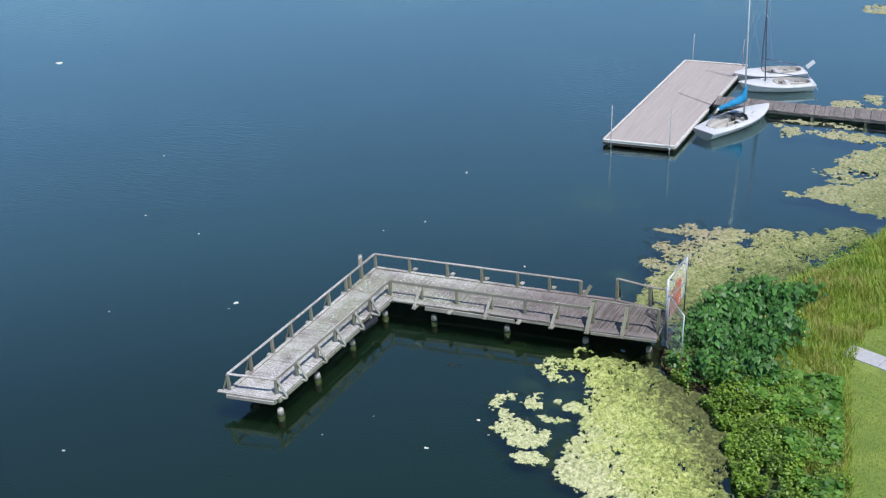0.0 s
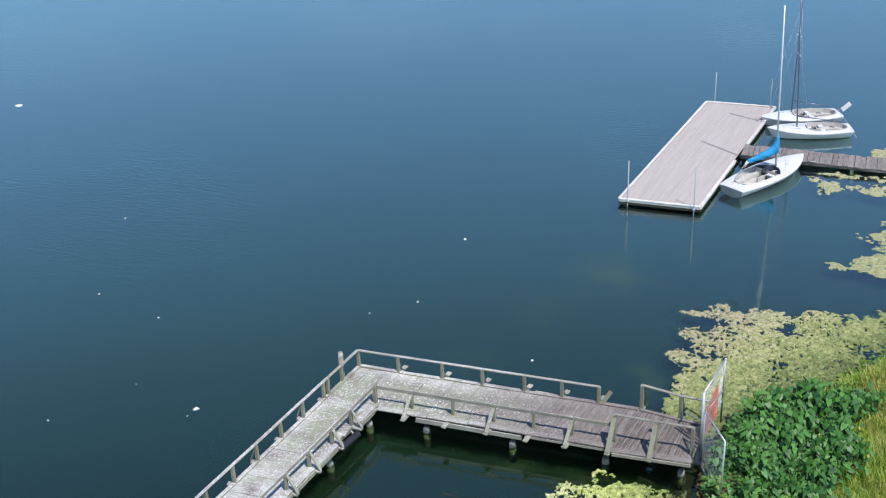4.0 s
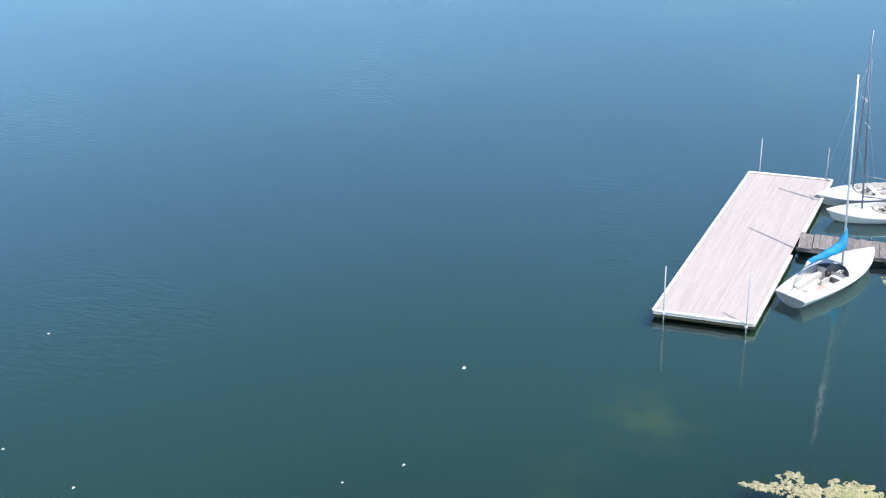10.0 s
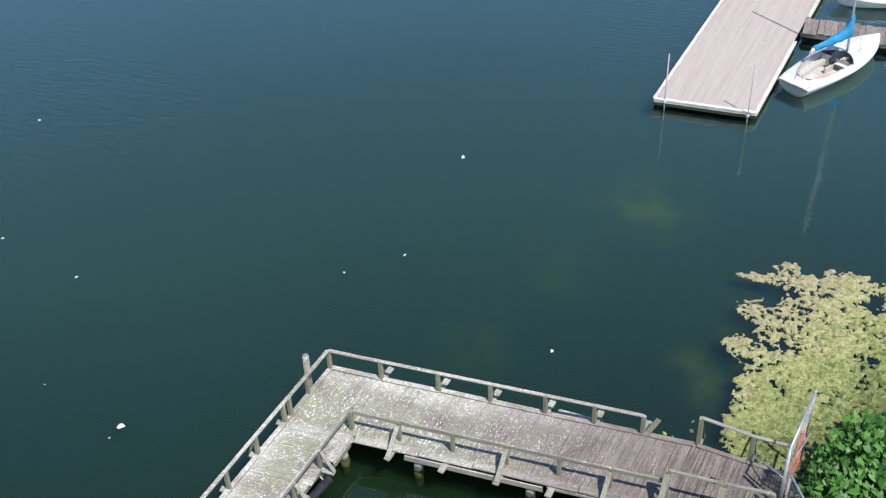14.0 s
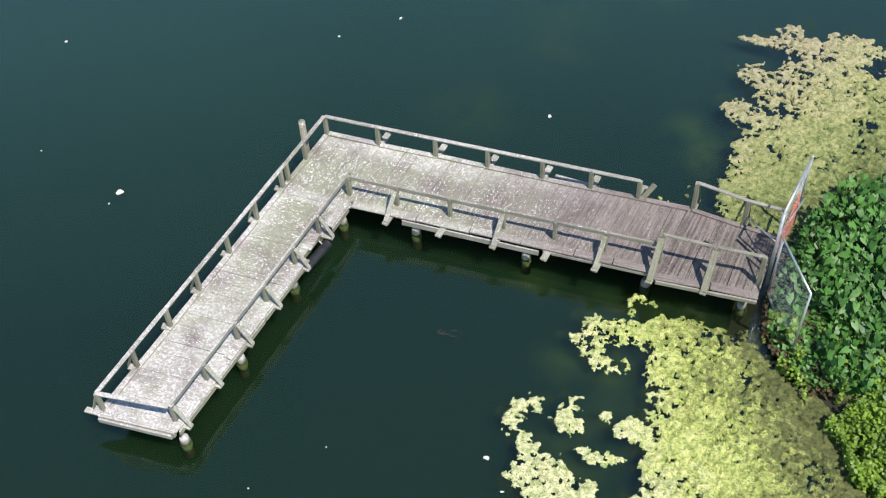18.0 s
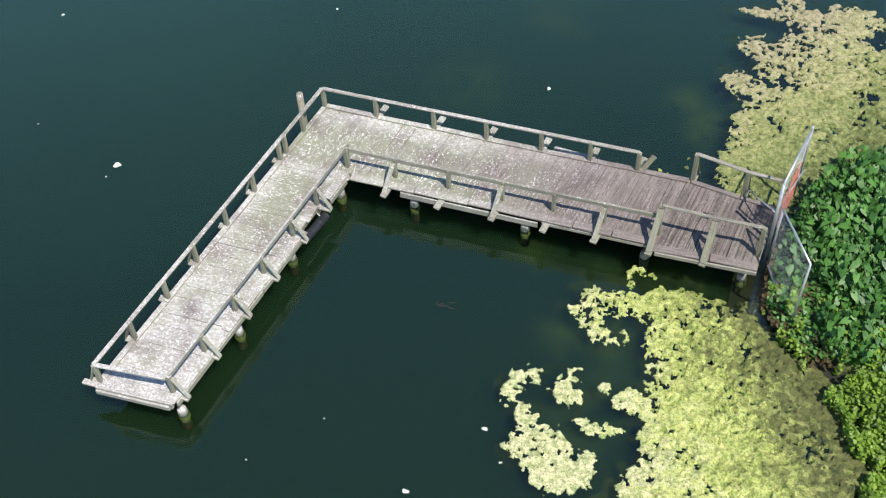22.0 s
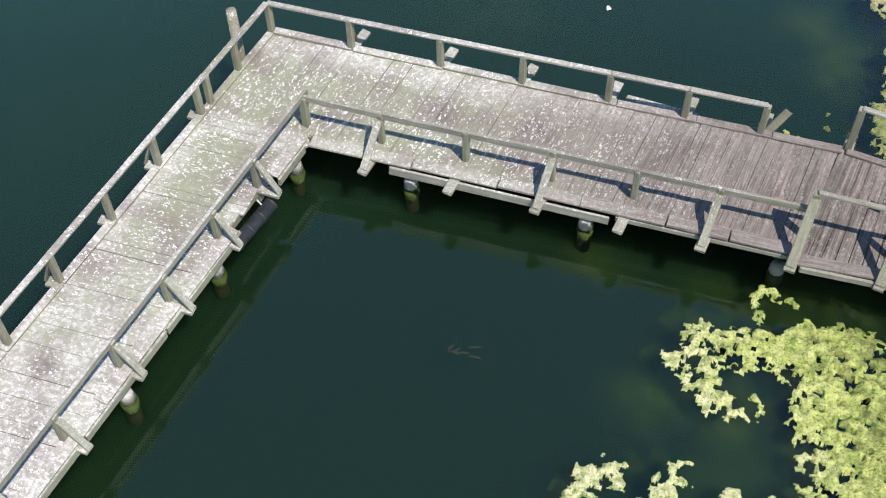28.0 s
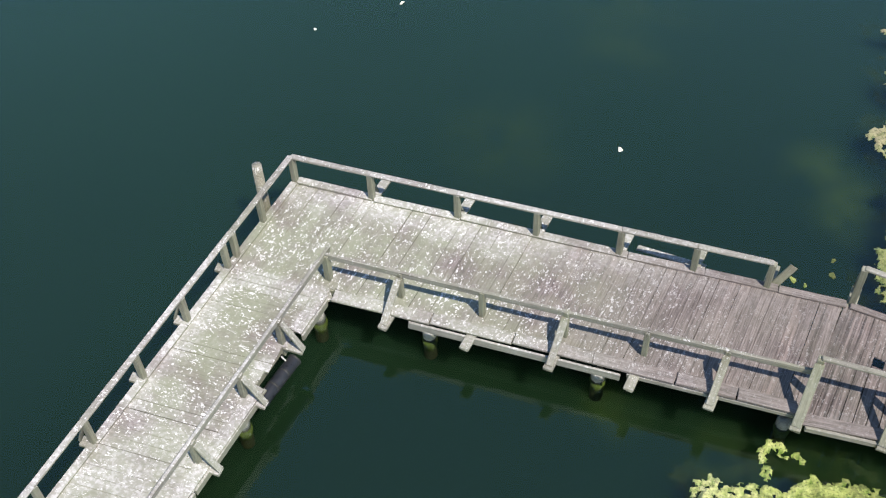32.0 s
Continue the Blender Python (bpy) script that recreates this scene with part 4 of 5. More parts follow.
def build_boat(stern, bow, beam_w, label, mast_at, mast_top, spar, cockpit=(0.06, 0.56), cuddy=False, cover=None, rudder=False, name="sailing_dinghy"):
    stern, bow = Vector((*stern, 0)), Vector((*bow, 0))
    ahead = (bow - stern).normalized()
    length = (bow - stern).length
    boat = thing(name, stern.x, stern.y, 0, label, "sailboat", group="moored sailboats", rz=math.degrees(math.atan2(ahead.y, ahead.x)))
    ns, rows = 30, []
    bm = bmesh.new()
    for i in range(ns + 1):
        s = i / ns
        h, zs, zk = hull_station(s, length, beam_w)
        deep = zs - zk
        prof = [(1.0, zs), (1.02, zs - 0.04), (0.965, zs - 0.09), (0.87, zs - 0.42 * deep), (0.70, zk + 0.34 * deep), (0.47, zk + 0.13 * deep), (0.24, zk + 0.035 * deep), (0.0, zk)]
        rake = 0.42 * max(0.0, (s - 0.70) / 0.30) ** 2
        lean = 0.12 if i == 0 else 0.0

        def along(z):
            return s * length - rake * (zs - z) / deep + lean * (zs - z) / deep
        ring = [(along(z), h * u, z) for u, z in prof] + [(along(z), -h * u, z) for u, z in reversed(prof[:-1])]
        rows.append([bm.verts.new(q) for q in ring])
    for a, b in zip(rows, rows[1:]):
        for k in range(len(a) - 1):
            f = bm.faces.new((a[k], a[k + 1], b[k + 1], b[k]))
            f.smooth = True
    part("hull", bm, GELCOAT, boat)
    # the flat transom, set a hair proud of the hull's end
    bm = bmesh.new()
    h, zs, zk = hull_station(0.0, length, beam_w)
    face = []
    for sg, seq in ((1, ((1.0, 0.0), (0.965, 0.16), (0.87, 0.42), (0.70, 0.66), (0.47, 0.87), (0.24, 0.965), (0.0, 1.0))), (-1, ((0.24, 0.965), (0.47, 0.87), (0.70, 0.66), (0.87, 0.42), (0.965, 0.16), (1.0, 0.0)))):
        for u, d in seq:
            face.append(bm.verts.new((0.12 * d - 0.004, sg * h * u * 0.998, zs - d * (zs - zk))))
    bm.faces.new(face)
    bmesh.ops.solidify(bm, geom=bm.faces[:], thickness=0.02)
    part("transom", bm, GELCOAT, boat)
    # deck with the cockpit cut out of it
    c0, c1 = cockpit
    cm = c0 + (c1 - c0) * (0.76 if cuddy else 0.97)
    side_deck = 0.30 if cuddy else 0.22

    def opening(s):
        if s <= c0 or s >= c1:
            return 0.0
        t = (s - c0) / (c1 - c0)
        h = hull_station(s, length, beam_w)[0]
        return (h - side_deck) * min(1.0, 0.55 + 2.2 * t) * min(1.0, ((1 - t) * 5) ** 0.5) if t > 0.004 else 0.0

    def deck_top(s):
        h, zs, _ = hull_station(s, length, beam_w)
        return zs + 0.02 + (0.13 if s > c1 else 0.075) * min(1.0, h / (beam_w / 2)) * min(1.0, s * 14)

    bm = bmesh.new()
    stations = sorted(set([i / 48 for i in range(49)] + [c0 + 0.0005, c0 + 0.004, c1 - 0.001, c1 - 0.008, c1 - 0.02, c1 + 0.001]))
    prev = None
    for s in stations:
        h, zs, _ = hull_station(s, length, beam_w)
        o = opening(s)
        crown = deck_top(s) - zs - 0.02
        cols = []
        for sgn in (1, -1):
            cols.append([bm.verts.new((s * length, sgn * h * 0.995, zs + 0.004)), bm.verts.new((s * length, sgn * (o + (h - o) * 0.72), zs + 0.02 + crown * 0.45)),
                         bm.verts.new((s * length, sgn * (o + (h - o) * 0.36), zs + 0.02 + crown * 0.85)), bm.verts.new((s * length, sgn * o, zs + 0.02 + crown))])
        if prev:
            for a, b in zip(prev, cols):
                for k in range(3):
                    bm.faces.new((a[k], a[k + 1], b[k + 1], b[k]))
        prev = cols
    bmesh.ops.remove_doubles(bm, verts=bm.verts, dist=0.0008)
    part("deck", bm, GELCOAT, boat, smooth=True)

    # cockpit well: benches either side of a sole; forward of it the open cuddy
    def well(name, s0, s1, bench, floor, material, text=""):
        bm = bmesh.new()
        prev = None
        for i in range(17):
            s = s0 + (s1 - s0) * i / 16
            o = max(opening(s), 0.02)
            top = deck_top(s) + 0.03
            inner = o * (0.60 if bench else 0.93)
            seat = top - (0.27 if bench else 0.34)
            cols = [bm.verts.new((s * length, y, z)) for y, z in ((o + 0.05, top - 0.03), (o + 0.02, top), (o, top), (o - 0.02, seat), (inner, seat - 0.01), (inner - 0.02, floor), (-inner + 0.02, floor), (-inner, seat - 0.01), (-o + 0.02, seat), (-o, top), (-o - 0.02, top), (-o - 0.05, top - 0.03))]
            if prev:
                for k in range(len(cols) - 1):
                    bm.faces.new((prev[k], prev[k + 1], cols[k + 1], cols[k]))
            else:
                bm.faces.new(cols[2:-2])
            prev = cols
        bm.faces.new(prev[2:-2])
        part(name, bm, material, boat, text)

    well("cockpit", c0 + 0.001, cm, True, 0.13, COCKPIT)
    if cuddy:
        well("cuddy", cm + 0.002, c1 - 0.001, False, 0.05, HATCH, "dark open cuddy under the foredeck")
    mid = (c0 + cm) / 2 * length
    wide = opening((c0 + cm) / 2)
    lo = Vector((stern.x, stern.y, 0))

    def local(x, y, z):
        return lo + ahead * x + Vector((-ahead.y, ahead.x, 0)) * y + Vector((0, 0, z))

    if cuddy:
        beam("sole_board", local(c0 * length + 0.25, -0.17, 0.145), local(mid + 0.55, -0.17, 0.145), 0.24, 0.025, TEAK, boat, bevel=0.006)
        beam("sole_board", local(c0 * length + 0.45, 0.17, 0.145), local(mid + 0.10, 0.17, 0.145), 0.24, 0.025, SOLE_PALE, boat, bevel=0.006)
        beam("centreboard_case", local(mid + 0.45, 0, 0.25), local(cm * length + 0.75, 0, 0.25), 0.10, 0.26, COCKPIT, boat, bevel=0.02)
        beam("engine_cowl", local(cm * length - 0.30, 0.06, 0.50), local(cm * length - 0.04, 0.06, 0.52), 0.22, 0.30, RUBBER, boat, bevel=0.05, label="black outboard cowl stowed amidships")
        beam("bridge_seat", local(cm * length - 0.02, -wide * 1.0, 0.43), local(cm * length - 0.02, -0.12, 0.43), 0.34, 0.05, GELCOAT, boat, bevel=0.015)
        rod("coiled_line", [local(cm * length + 0.55 + 0.16 * math.cos(k * 0.7), -0.32 + 0.20 * math.sin(k * 0.7), 0.24 + 0.01 * k) for k in range(22)], 0.014, ROPE, boat, 5)
    else:
        beam("sole_board", local(c0 * length + 0.2, 0, 0.145), local(mid - 0.1, 0, 0.145), 0.34, 0.025, SOLE_PALE, boat, bevel=0.006)
        beam("centreboard_case", local(mid - 0.35, 0, 0.30), local(mid + 0.75, 0, 0.30), 0.09, 0.34, COCKPIT, boat, bevel=0.02)
        beam("thwart", local(mid + 0.25, -wide * 0.98, 0.43), local(mid + 0.25, wide * 0.98, 0.43), 0.26, 0.04, GELCOAT, boat, bevel=0.012)
        beam("block", local(mid + 0.62, 0.02, 0.52), local(mid + 0.74, 0.02, 0.52), 0.10, 0.12, RUBBER, boat, bevel=0.02)
        for k, (bx, by) in enumerate(((mid - 0.5, -0.32), (mid - 0.1, 0.34), (mid + 0.55, -0.3))):
            rod("sheet_rope", [local(bx + 0.11 * math.cos(j * 0.8) + 0.02 * j, by + 0.09 * math.sin(j * 0.8), 0.40 + 0.004 * j) for j in range(14)], 0.016, DARKROPE, boat, 5)
    for yy in (-0.34, 0.34):
        beam("jib_track", local(c1 * length + 0.35, yy, deck_top(c1 + 0.08) + 0.002), local(c1 * length + 0.72, yy * 0.9, deck_top(c1 + 0.12) + 0.002), 0.035, 0.03, STEEL, boat)
    for s in (0.03, 0.3):
        for sg in (1, -1):
            h, zs, _ = hull_station(s, length, beam_w)
            beam("cleat", local(s * length - 0.07, sg * (h - 0.1), zs + 0.09), local(s * length + 0.07, sg * (h - 0.1), zs + 0.09), 0.03, 0.03, STEEL, boat)
    foot, head = Vector(mast_at), Vector(mast_top)
    mast = rod("mast", [foot, foot.lerp(head, 0.5), head], 0.055 if cover else 0.042, spar, boat, 10, 0.035)
    up = foot.lerp(head, 0.58)
    side = Vector((-ahead.y, ahead.x, 0))
    if spar is DARKSPAR:
        rod("spreader", [up - side * 0.42, up + side * 0.42], 0.02, ALLOY, mast, 6)
    h, zs, _ = hull_station(0.55, length, beam_w)
    for sg in (1, -1):
        rod("shroud", [local(0.53 * length, sg * (h - 0.04), zs), up + side * sg * (0.42 if spar is DARKSPAR else 0.02), foot.lerp(head, 0.8)], 0.004, STEEL, mast, 4)
    rod("forestay", [local(length - 0.1, 0, 0.7), foot.lerp(head, 0.8)], 0.004, STEEL, mast, 4)
    if cover:
        boom_end = Vector(cover)
        tack = foot + Vector((0, 0, 0.95))
        rod("boom", [tack, boom_end], 0.04, ALLOY, boat, 8)
        bm = bmesh.new()
        rings, nseg = [], 22
        way = boom_end - tack
        for i in range(nseg + 1):
            f = i / nseg
            c = tack + way * (f * 0.93)
            lift = 0.62 * math.exp(-f * 10.0)
            rad = 0.10 + 0.11 * math.exp(-f * 4.0) + 0.045 * math.exp(-((f - 0.45) / 0.25) ** 2) + 0.008 * math.sin(i * 1.3)
            ring = []
            for k in range(12):
                a = 2 * math.pi * k / 12
                y, z = math.cos(a) * rad * (1 - 0.45 * (lift > 0.25)), math.sin(a) * rad * 1.25
                crease = 0.034 * math.sin(3 * a + i * 0.9) + 0.018 * math.sin(7 * a - i * 1.7)
                ring.append(bm.verts.new(c + side * (y + crease) + Vector((0, 0, z + (lift if math.sin(a) > 0.2 else lift * 0.1)))))
            rings.append(ring)
        for a, b in zip(rings, rings[1:]):
            for k in range(12):
                bm.faces.new((a[k], a[(k + 1) % 12], b[(k + 1) % 12], b[k]))
        bm.faces.new(rings[0])
        bm.faces.new(rings[-1])
        ob = part("sail_cover", bm, CANVAS, None, "bright blue canvas sail cover", smooth=True)
        ob.parent = boat
        ob.matrix_basis = base_of(boat).inverted()
        for f in (0.25, 0.5, 0.78):
            c = tack + way * f
            rod("tie", [c + Vector((0, 0, 0.16)), c - Vector((0, 0, 0.2))], 0.012, ROPE, ob, 6)
        rod("mainsheet", [boom_end + Vector((0, 0, -0.03)), local(0.25, 0.1, 0.62), boom_end + Vector((0.05, 0.03, -0.03)), local(0.3, -0.2, 0.5)], 0.012, ROPE, boat, 6)
        rod("crumpled_sail", [boom_end - way * 0.08, boom_end - way * 0.03 + Vector((0, 0, -0.06)), boom_end + Vector((0, 0, -0.2))], 0.09, ROPE, boat, 8, 0.05)
    else:
        tack = foot + Vector((0, 0, 0.7))
        rod("boom", [tack, local(0.35, 0.12, 0.85)], 0.032, spar, boat, 8)
    if rudder:
        blade = beam("rudder", local(-0.15, 0, 0.62), local(-0.62, 0.05, 1.02), 0.04, 0.30, GELCOAT, boat, bevel=0.015)
        rod("tiller", [local(0.0, 0, 0.62), local(0.95, 0.05, 0.72)], 0.02, TEAK, blade, 6)
    rod("mooring_line", [local(0.1, 0.5, 0.55), local(0.0, 0.9, 0.30), local(0.05, 1.3, 0.36)], 0.012, ROPE, boat, 6)
    return boat


build_boat((10.12, 23.22), (12.90, 28.85), 2.15, "white open sailboat with a blue sail cover on its boom", (11.82, 26.62, 0.62), (11.50, 26.66, 9.4), ALLOY,
           cockpit=(0.10, 0.60), cuddy=True, cover=(10.44, 25.05, 1.22))
build_boat((13.82, 36.45), (9.60, 33.95), 1.95, "white sailing dinghy with a dark mast and its rudder lifted", (11.18, 35.40, 0.6), (11.20, 35.5, 8.7), DARKSPAR, cockpit=(0.05, 0.6), rudder=True)
build_boat((14.82, 34.12), (10.32, 32.25), 1.85, "slim white sailing dinghy with a dark mast", (11.92, 32.85, 0.58), (11.55, 32.0, 8.4), DARKSPAR, cockpit=(0.05, 0.55))


# ---------------------------------------------------------------- floating algae
def algae_mat(name, label, blobs, material, box, cell=0.075, warp=0.9, bias=0.0, holes=0.38, thick=0.05, bank=False, seed=0.0, flat=None):
    """Ragged mat: cells kept where warped ovals (x, y, rx, ry) overlap; its top is lumpy, its rim goes under water."""
    x0, x1, y0, y1 = box
    xs, ys = np.arange(x0, x1, cell), np.arange(y0, y1, cell)
    gx, gy = np.meshgrid(xs, ys, indexing="ij")
    rs = np.random.RandomState(int(seed * 10) + 3)
    gx = gx + rs.uniform(-0.42, 0.42, gx.shape) * cell
    gy = gy + rs.uniform(-0.42, 0.42, gy.shape) * cell
    wx = gx + warp * (field(gx * 0.9 + seed, gy * 0.9, 4) - 0.5) + 0.6 * warp * (field(gx * 3.4 + seed, gy * 3.4 + 9, 4) - 0.5) + 0.30 * (field(gx * 9 + seed, gy * 9 + 9, 2) - 0.5)
    wy = gy + warp * (field(gx * 0.9 + 40 + seed, gy * 0.9 + 7, 4) - 0.5) + 0.6 * warp * (field(gx * 3.4 + 70, gy * 3.4 + seed, 4) - 0.5) + 0.30 * (field(gx * 9 + 70, gy * 9 + seed, 2) - 0.5)
    inside = np.full(gx.shape, -9.0)
    for bx, by, rx, ry in blobs:
        q = 1 - np.sqrt(((wx - bx) / rx) ** 2 + ((wy - by) / ry) ** 2)
        inside = np.maximum(inside, q * min(rx, ry))
    gaps = field(gx * 0.9 + 11 + seed, gy * 0.9, 3)
    fine = field(gx * 10.5 + seed, gy * 10.5 + 31, 3)
    mask = inside + bias + 0.30 * (field(gx * 5 + 3, gy * 5 + seed, 3) - 0.5) + 0.16 * (field(gx * 13 + 3, gy * 13 + seed, 2) - 0.5)
    open_at = gaps * 0.30 + fine * 0.70
    mask = np.where(open_at < holes, np.minimum(mask, (open_at - holes) * 6), mask)
    if bank:
        mask = np.minimum(mask, (shore(gy) - gx) + 0.25)
    z = 0.012 + np.clip(mask * 1.6, -0.03, 1) * thick * 0.4 + 2.4 * thick * (field(gx * 8.0 + 5, gy * 8.0, 4) - 0.35) * np.clip(mask * 3, 0, 1)
    z = np.where(mask < 0, -0.02, np.maximum(z, 0.009)) if flat is None else np.full(gx.shape, flat)
    centre = (mask[:-1, :-1] + mask[1:, :-1] + mask[1:, 1:] + mask[:-1, 1:]) / 4
    ii, jj = np.where(centre > 0)
    n = len(ys)
    verts = np.stack([gx, gy, z], -1).reshape(-1, 3)
    quads = np.stack([ii * n + jj, (ii + 1) * n + jj, (ii + 1) * n + jj + 1, ii * n + jj + 1], 1)
    # loose pieces of a few cells, so that the mat's tone breaks up
    group = ((gx[ii, jj] + 0.25 * fine[ii, jj]) / 0.13).astype(int) * 4096 + ((gy[ii, jj] + 0.25 * gaps[ii, jj]) / 0.13).astype(int)
    keyed = quads + group[:, None].astype(np.int64) * len(verts)
    uniq, inv = np.unique(keyed, return_inverse=True)
    faces = inv.reshape(-1, 4)
    vv = verts[(uniq % len(verts)).astype(int)]
    ob = new(name, raw_mesh(name, vv.tolist(), faces.tolist(), material, True))
    return tagged(ob, label, "algae", kind="stuff")


NEAR_MAT = [(15.6, -6.4, 3.1, 3.4), (13.3, -3.6, 1.7, 1.3), (14.2, -4.6, 2.0, 2.2), (12.3, -2.75, 1.2, 0.75), (13.4, -2.45, 1.3, 0.65), (10.02, -3.25, 0.42, 0.42), (9.85, -3.72, 0.28, 0.24), (10.55, -3.05, 0.5, 0.32), (11.2, -2.85, 0.65, 0.34), (10.2, -3.8, 0.26, 0.35), (10.5, -4.1, 0.36, 0.24), (10.88, -4.06, 0.32, 0.18),
            (13.4, -7.2, 0.75, 0.8), (13.5, -8.3, 1.1, 0.8), (15.5, -9.2, 2.8, 1.9), (17.0, -11, 3.0, 2.4), (13.9, -9.6, 1.5, 1.0)]
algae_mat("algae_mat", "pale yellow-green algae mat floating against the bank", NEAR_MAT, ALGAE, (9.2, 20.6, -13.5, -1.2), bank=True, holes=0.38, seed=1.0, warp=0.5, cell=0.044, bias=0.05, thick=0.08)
algae_mat("drowned_algae", "thin green algae hanging just under the surface round the mat", NEAR_MAT, DROWNED, (8.6, 20.6, -13.5, -0.8), bank=True, holes=0.20, seed=1.0, warp=0.5, cell=0.10, bias=0.45, flat=0.004)
ISLANDS = [(9.32, -6.05, 0.24, 0.15), (9.03, -6.25, 0.2, 0.22), (8.95, -6.6, 0.18, 0.28), (9.07, -6.92, 0.18, 0.22), (9.42, -7.12, 0.22, 0.17), (9.65, -7.4, 0.3, 0.25), (10.2, -8.0, 0.8, 0.6), (11.0, -8.6, 0.7, 0.45), (11.4, -8.1, 0.3, 0.4), (10.28, -6.25, 0.38, 0.36), (10.28, -5.75, 0.13, 0.24),
           (11.95, -5.9, 0.52, 0.3), (11.16, -5.72, 0.15, 0.18), (11.4, -9.6, 0.7, 0.35)]
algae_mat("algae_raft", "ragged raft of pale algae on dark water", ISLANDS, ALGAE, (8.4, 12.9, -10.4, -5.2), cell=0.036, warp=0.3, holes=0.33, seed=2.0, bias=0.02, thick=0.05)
algae_mat("drowned_algae", "thin green algae hanging under the loose rafts", ISLANDS, DROWNED, (8.0, 13.2, -10.8, -4.8), cell=0.08, warp=0.4, holes=0.2, seed=2.0, bias=0.32, flat=0.005)
algae_mat("drowned_algae", "green algae just under the water", [(11.55, -6.9, 0.55, 0.28), (12.6, -6.2, 0.5, 0.2)], ALGAE, (10.6, 13.4, -7.6, -5.7), cell=0.06, warp=0.5, holes=0.36, thick=0.02, seed=3.0)
FAR_MAT = [(11.2, 10.4, 0.55, 0.35), (12.6, 10.7, 1.0, 0.65), (12.3, 11.5, 0.4, 0.35), (11.6, 8.9, 0.6, 0.4), (12.6, 8.3, 1.0, 0.9), (11.7, 7.0, 0.6, 0.45), (12.8, 6.4, 1.0, 0.9), (12.5, 4.6, 0.9, 1.2), (12.3, 3.2, 0.7, 0.7), (14.2, 11.2, 0.9, 0.9),
           (14.3, 8.8, 1.9, 1.8), (14.6, 5.6, 2.2, 2.6), (13.6, 3.0, 1.6, 1.4), (16.4, 11.4, 1.3, 1.2), (16.6, 8.6, 2.0, 2.2), (18.2, 11.4, 1.5, 1.4), (19.8, 12.9, 1.3, 1.1), (13.2, 1.9, 1.0, 0.9)]
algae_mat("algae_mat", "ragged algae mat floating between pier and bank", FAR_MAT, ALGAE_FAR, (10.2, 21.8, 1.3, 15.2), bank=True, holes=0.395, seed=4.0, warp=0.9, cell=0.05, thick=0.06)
algae_mat("drowned_algae", "thin green algae drowned between the pads", FAR_MAT, DROWNED, (9.6, 21.8, 0.9, 15.6), bank=True, holes=0.2, seed=4.0, warp=0.9, cell=0.12, bias=0.4, flat=0.004)
FAR_MAT2 = [(13.9, 26.9, 0.6, 0.4), (15.4, 27.9, 1.5, 0.25), (17.2, 28.0, 1.6, 0.3), (16.5, 17.1, 0.8, 0.3), (18.6, 18.0, 1.6, 1.2), (18.4, 20.6, 1.4, 1.3), (19.6, 22.6, 1.8, 1.8), (21.0, 18.5, 2.2, 3.0), (21.4, 24.5, 2.0, 2.2), (14.5, 25.6, 0.55, 0.9), (15.2, 26.3, 0.7, 0.6), (18, 26.4, 2.4, 0.8),
            (17.2, 31.9, 0.9, 0.9), (18.6, 33.4, 0.8, 0.8), (18.6, 31.4, 1.2, 0.6), (16.6, 54.5, 1.4, 1.5), (23, 31, 2, 1)]
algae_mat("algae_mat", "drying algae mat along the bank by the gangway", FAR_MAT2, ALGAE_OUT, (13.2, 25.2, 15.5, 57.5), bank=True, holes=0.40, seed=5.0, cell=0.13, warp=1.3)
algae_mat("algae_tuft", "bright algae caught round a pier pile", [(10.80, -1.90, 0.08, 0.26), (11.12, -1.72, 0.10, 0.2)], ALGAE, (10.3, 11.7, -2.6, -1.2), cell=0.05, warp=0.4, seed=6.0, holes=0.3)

# scraps afloat
scrap_proto = None
rs = random.Random(21)
for k, (x, y, s) in enumerate([(-5.05, -3.60, 0.34), (-5.1, -4.15, 0.10), (-10.83, 1.85, 0.16), (6.0, 4.38, 0.20), (7.65, -10.4, 0.26), (8.80, -8.05, 0.22), (9.5, -8.8, 0.14), (-1.02, 13.8, 0.30), (-0.53, 7.22, 0.22), (-18.9, 10.0, 0.16),
                               (-2.10, 5.53, 0.13), (-8.4, -3.0, 0.08), (-4.98, -15.6, 0.22), (-10.06, -6.38, 0.14), (-14.82, 2.72, 0.15), (4.9, -9.3, 0.07), (3.63, -11.1, 0.08), (11.0, 2.62, 0.24), (10.95, 3.0, 0.2), (10.3, 2.2, 0.24), (10.55, 2.15, 0.16), (-37.0, 22.2, 0.7)]):
    if scrap_proto is None:
        bm = bmesh.new()
        bmesh.ops.create_icosphere(bm, subdivisions=2, radius=0.5)
        for v in bm.verts:
            v.co *= 0.75 + 0.5 * noise.noise(v.co * 3)
            v.co.z *= 0.22
        me = bpy.data.meshes.new("weed_scrap")
        bm.to_mesh(me)
        bm.free()
        me.materials.append(FOAM)
        green = me.copy()
        green.materials[0] = ALGAE
        scrap_proto = (me, green)
    ob = new("weed_scrap", scrap_proto[x > 9.8])
    ob.matrix_world = pose(x, y, 0.01, 0, 0, rs.uniform(0, 360)) @ Matrix.Diagonal((s, s * rs.uniform(0.4, 0.8), s * 0.6, 1))
    tagged(ob, "small yellow-green scrap of weed by the pier" if x > 9.8 else "small pale scrap of weed adrift on the water", "weed", "weed scraps adrift")


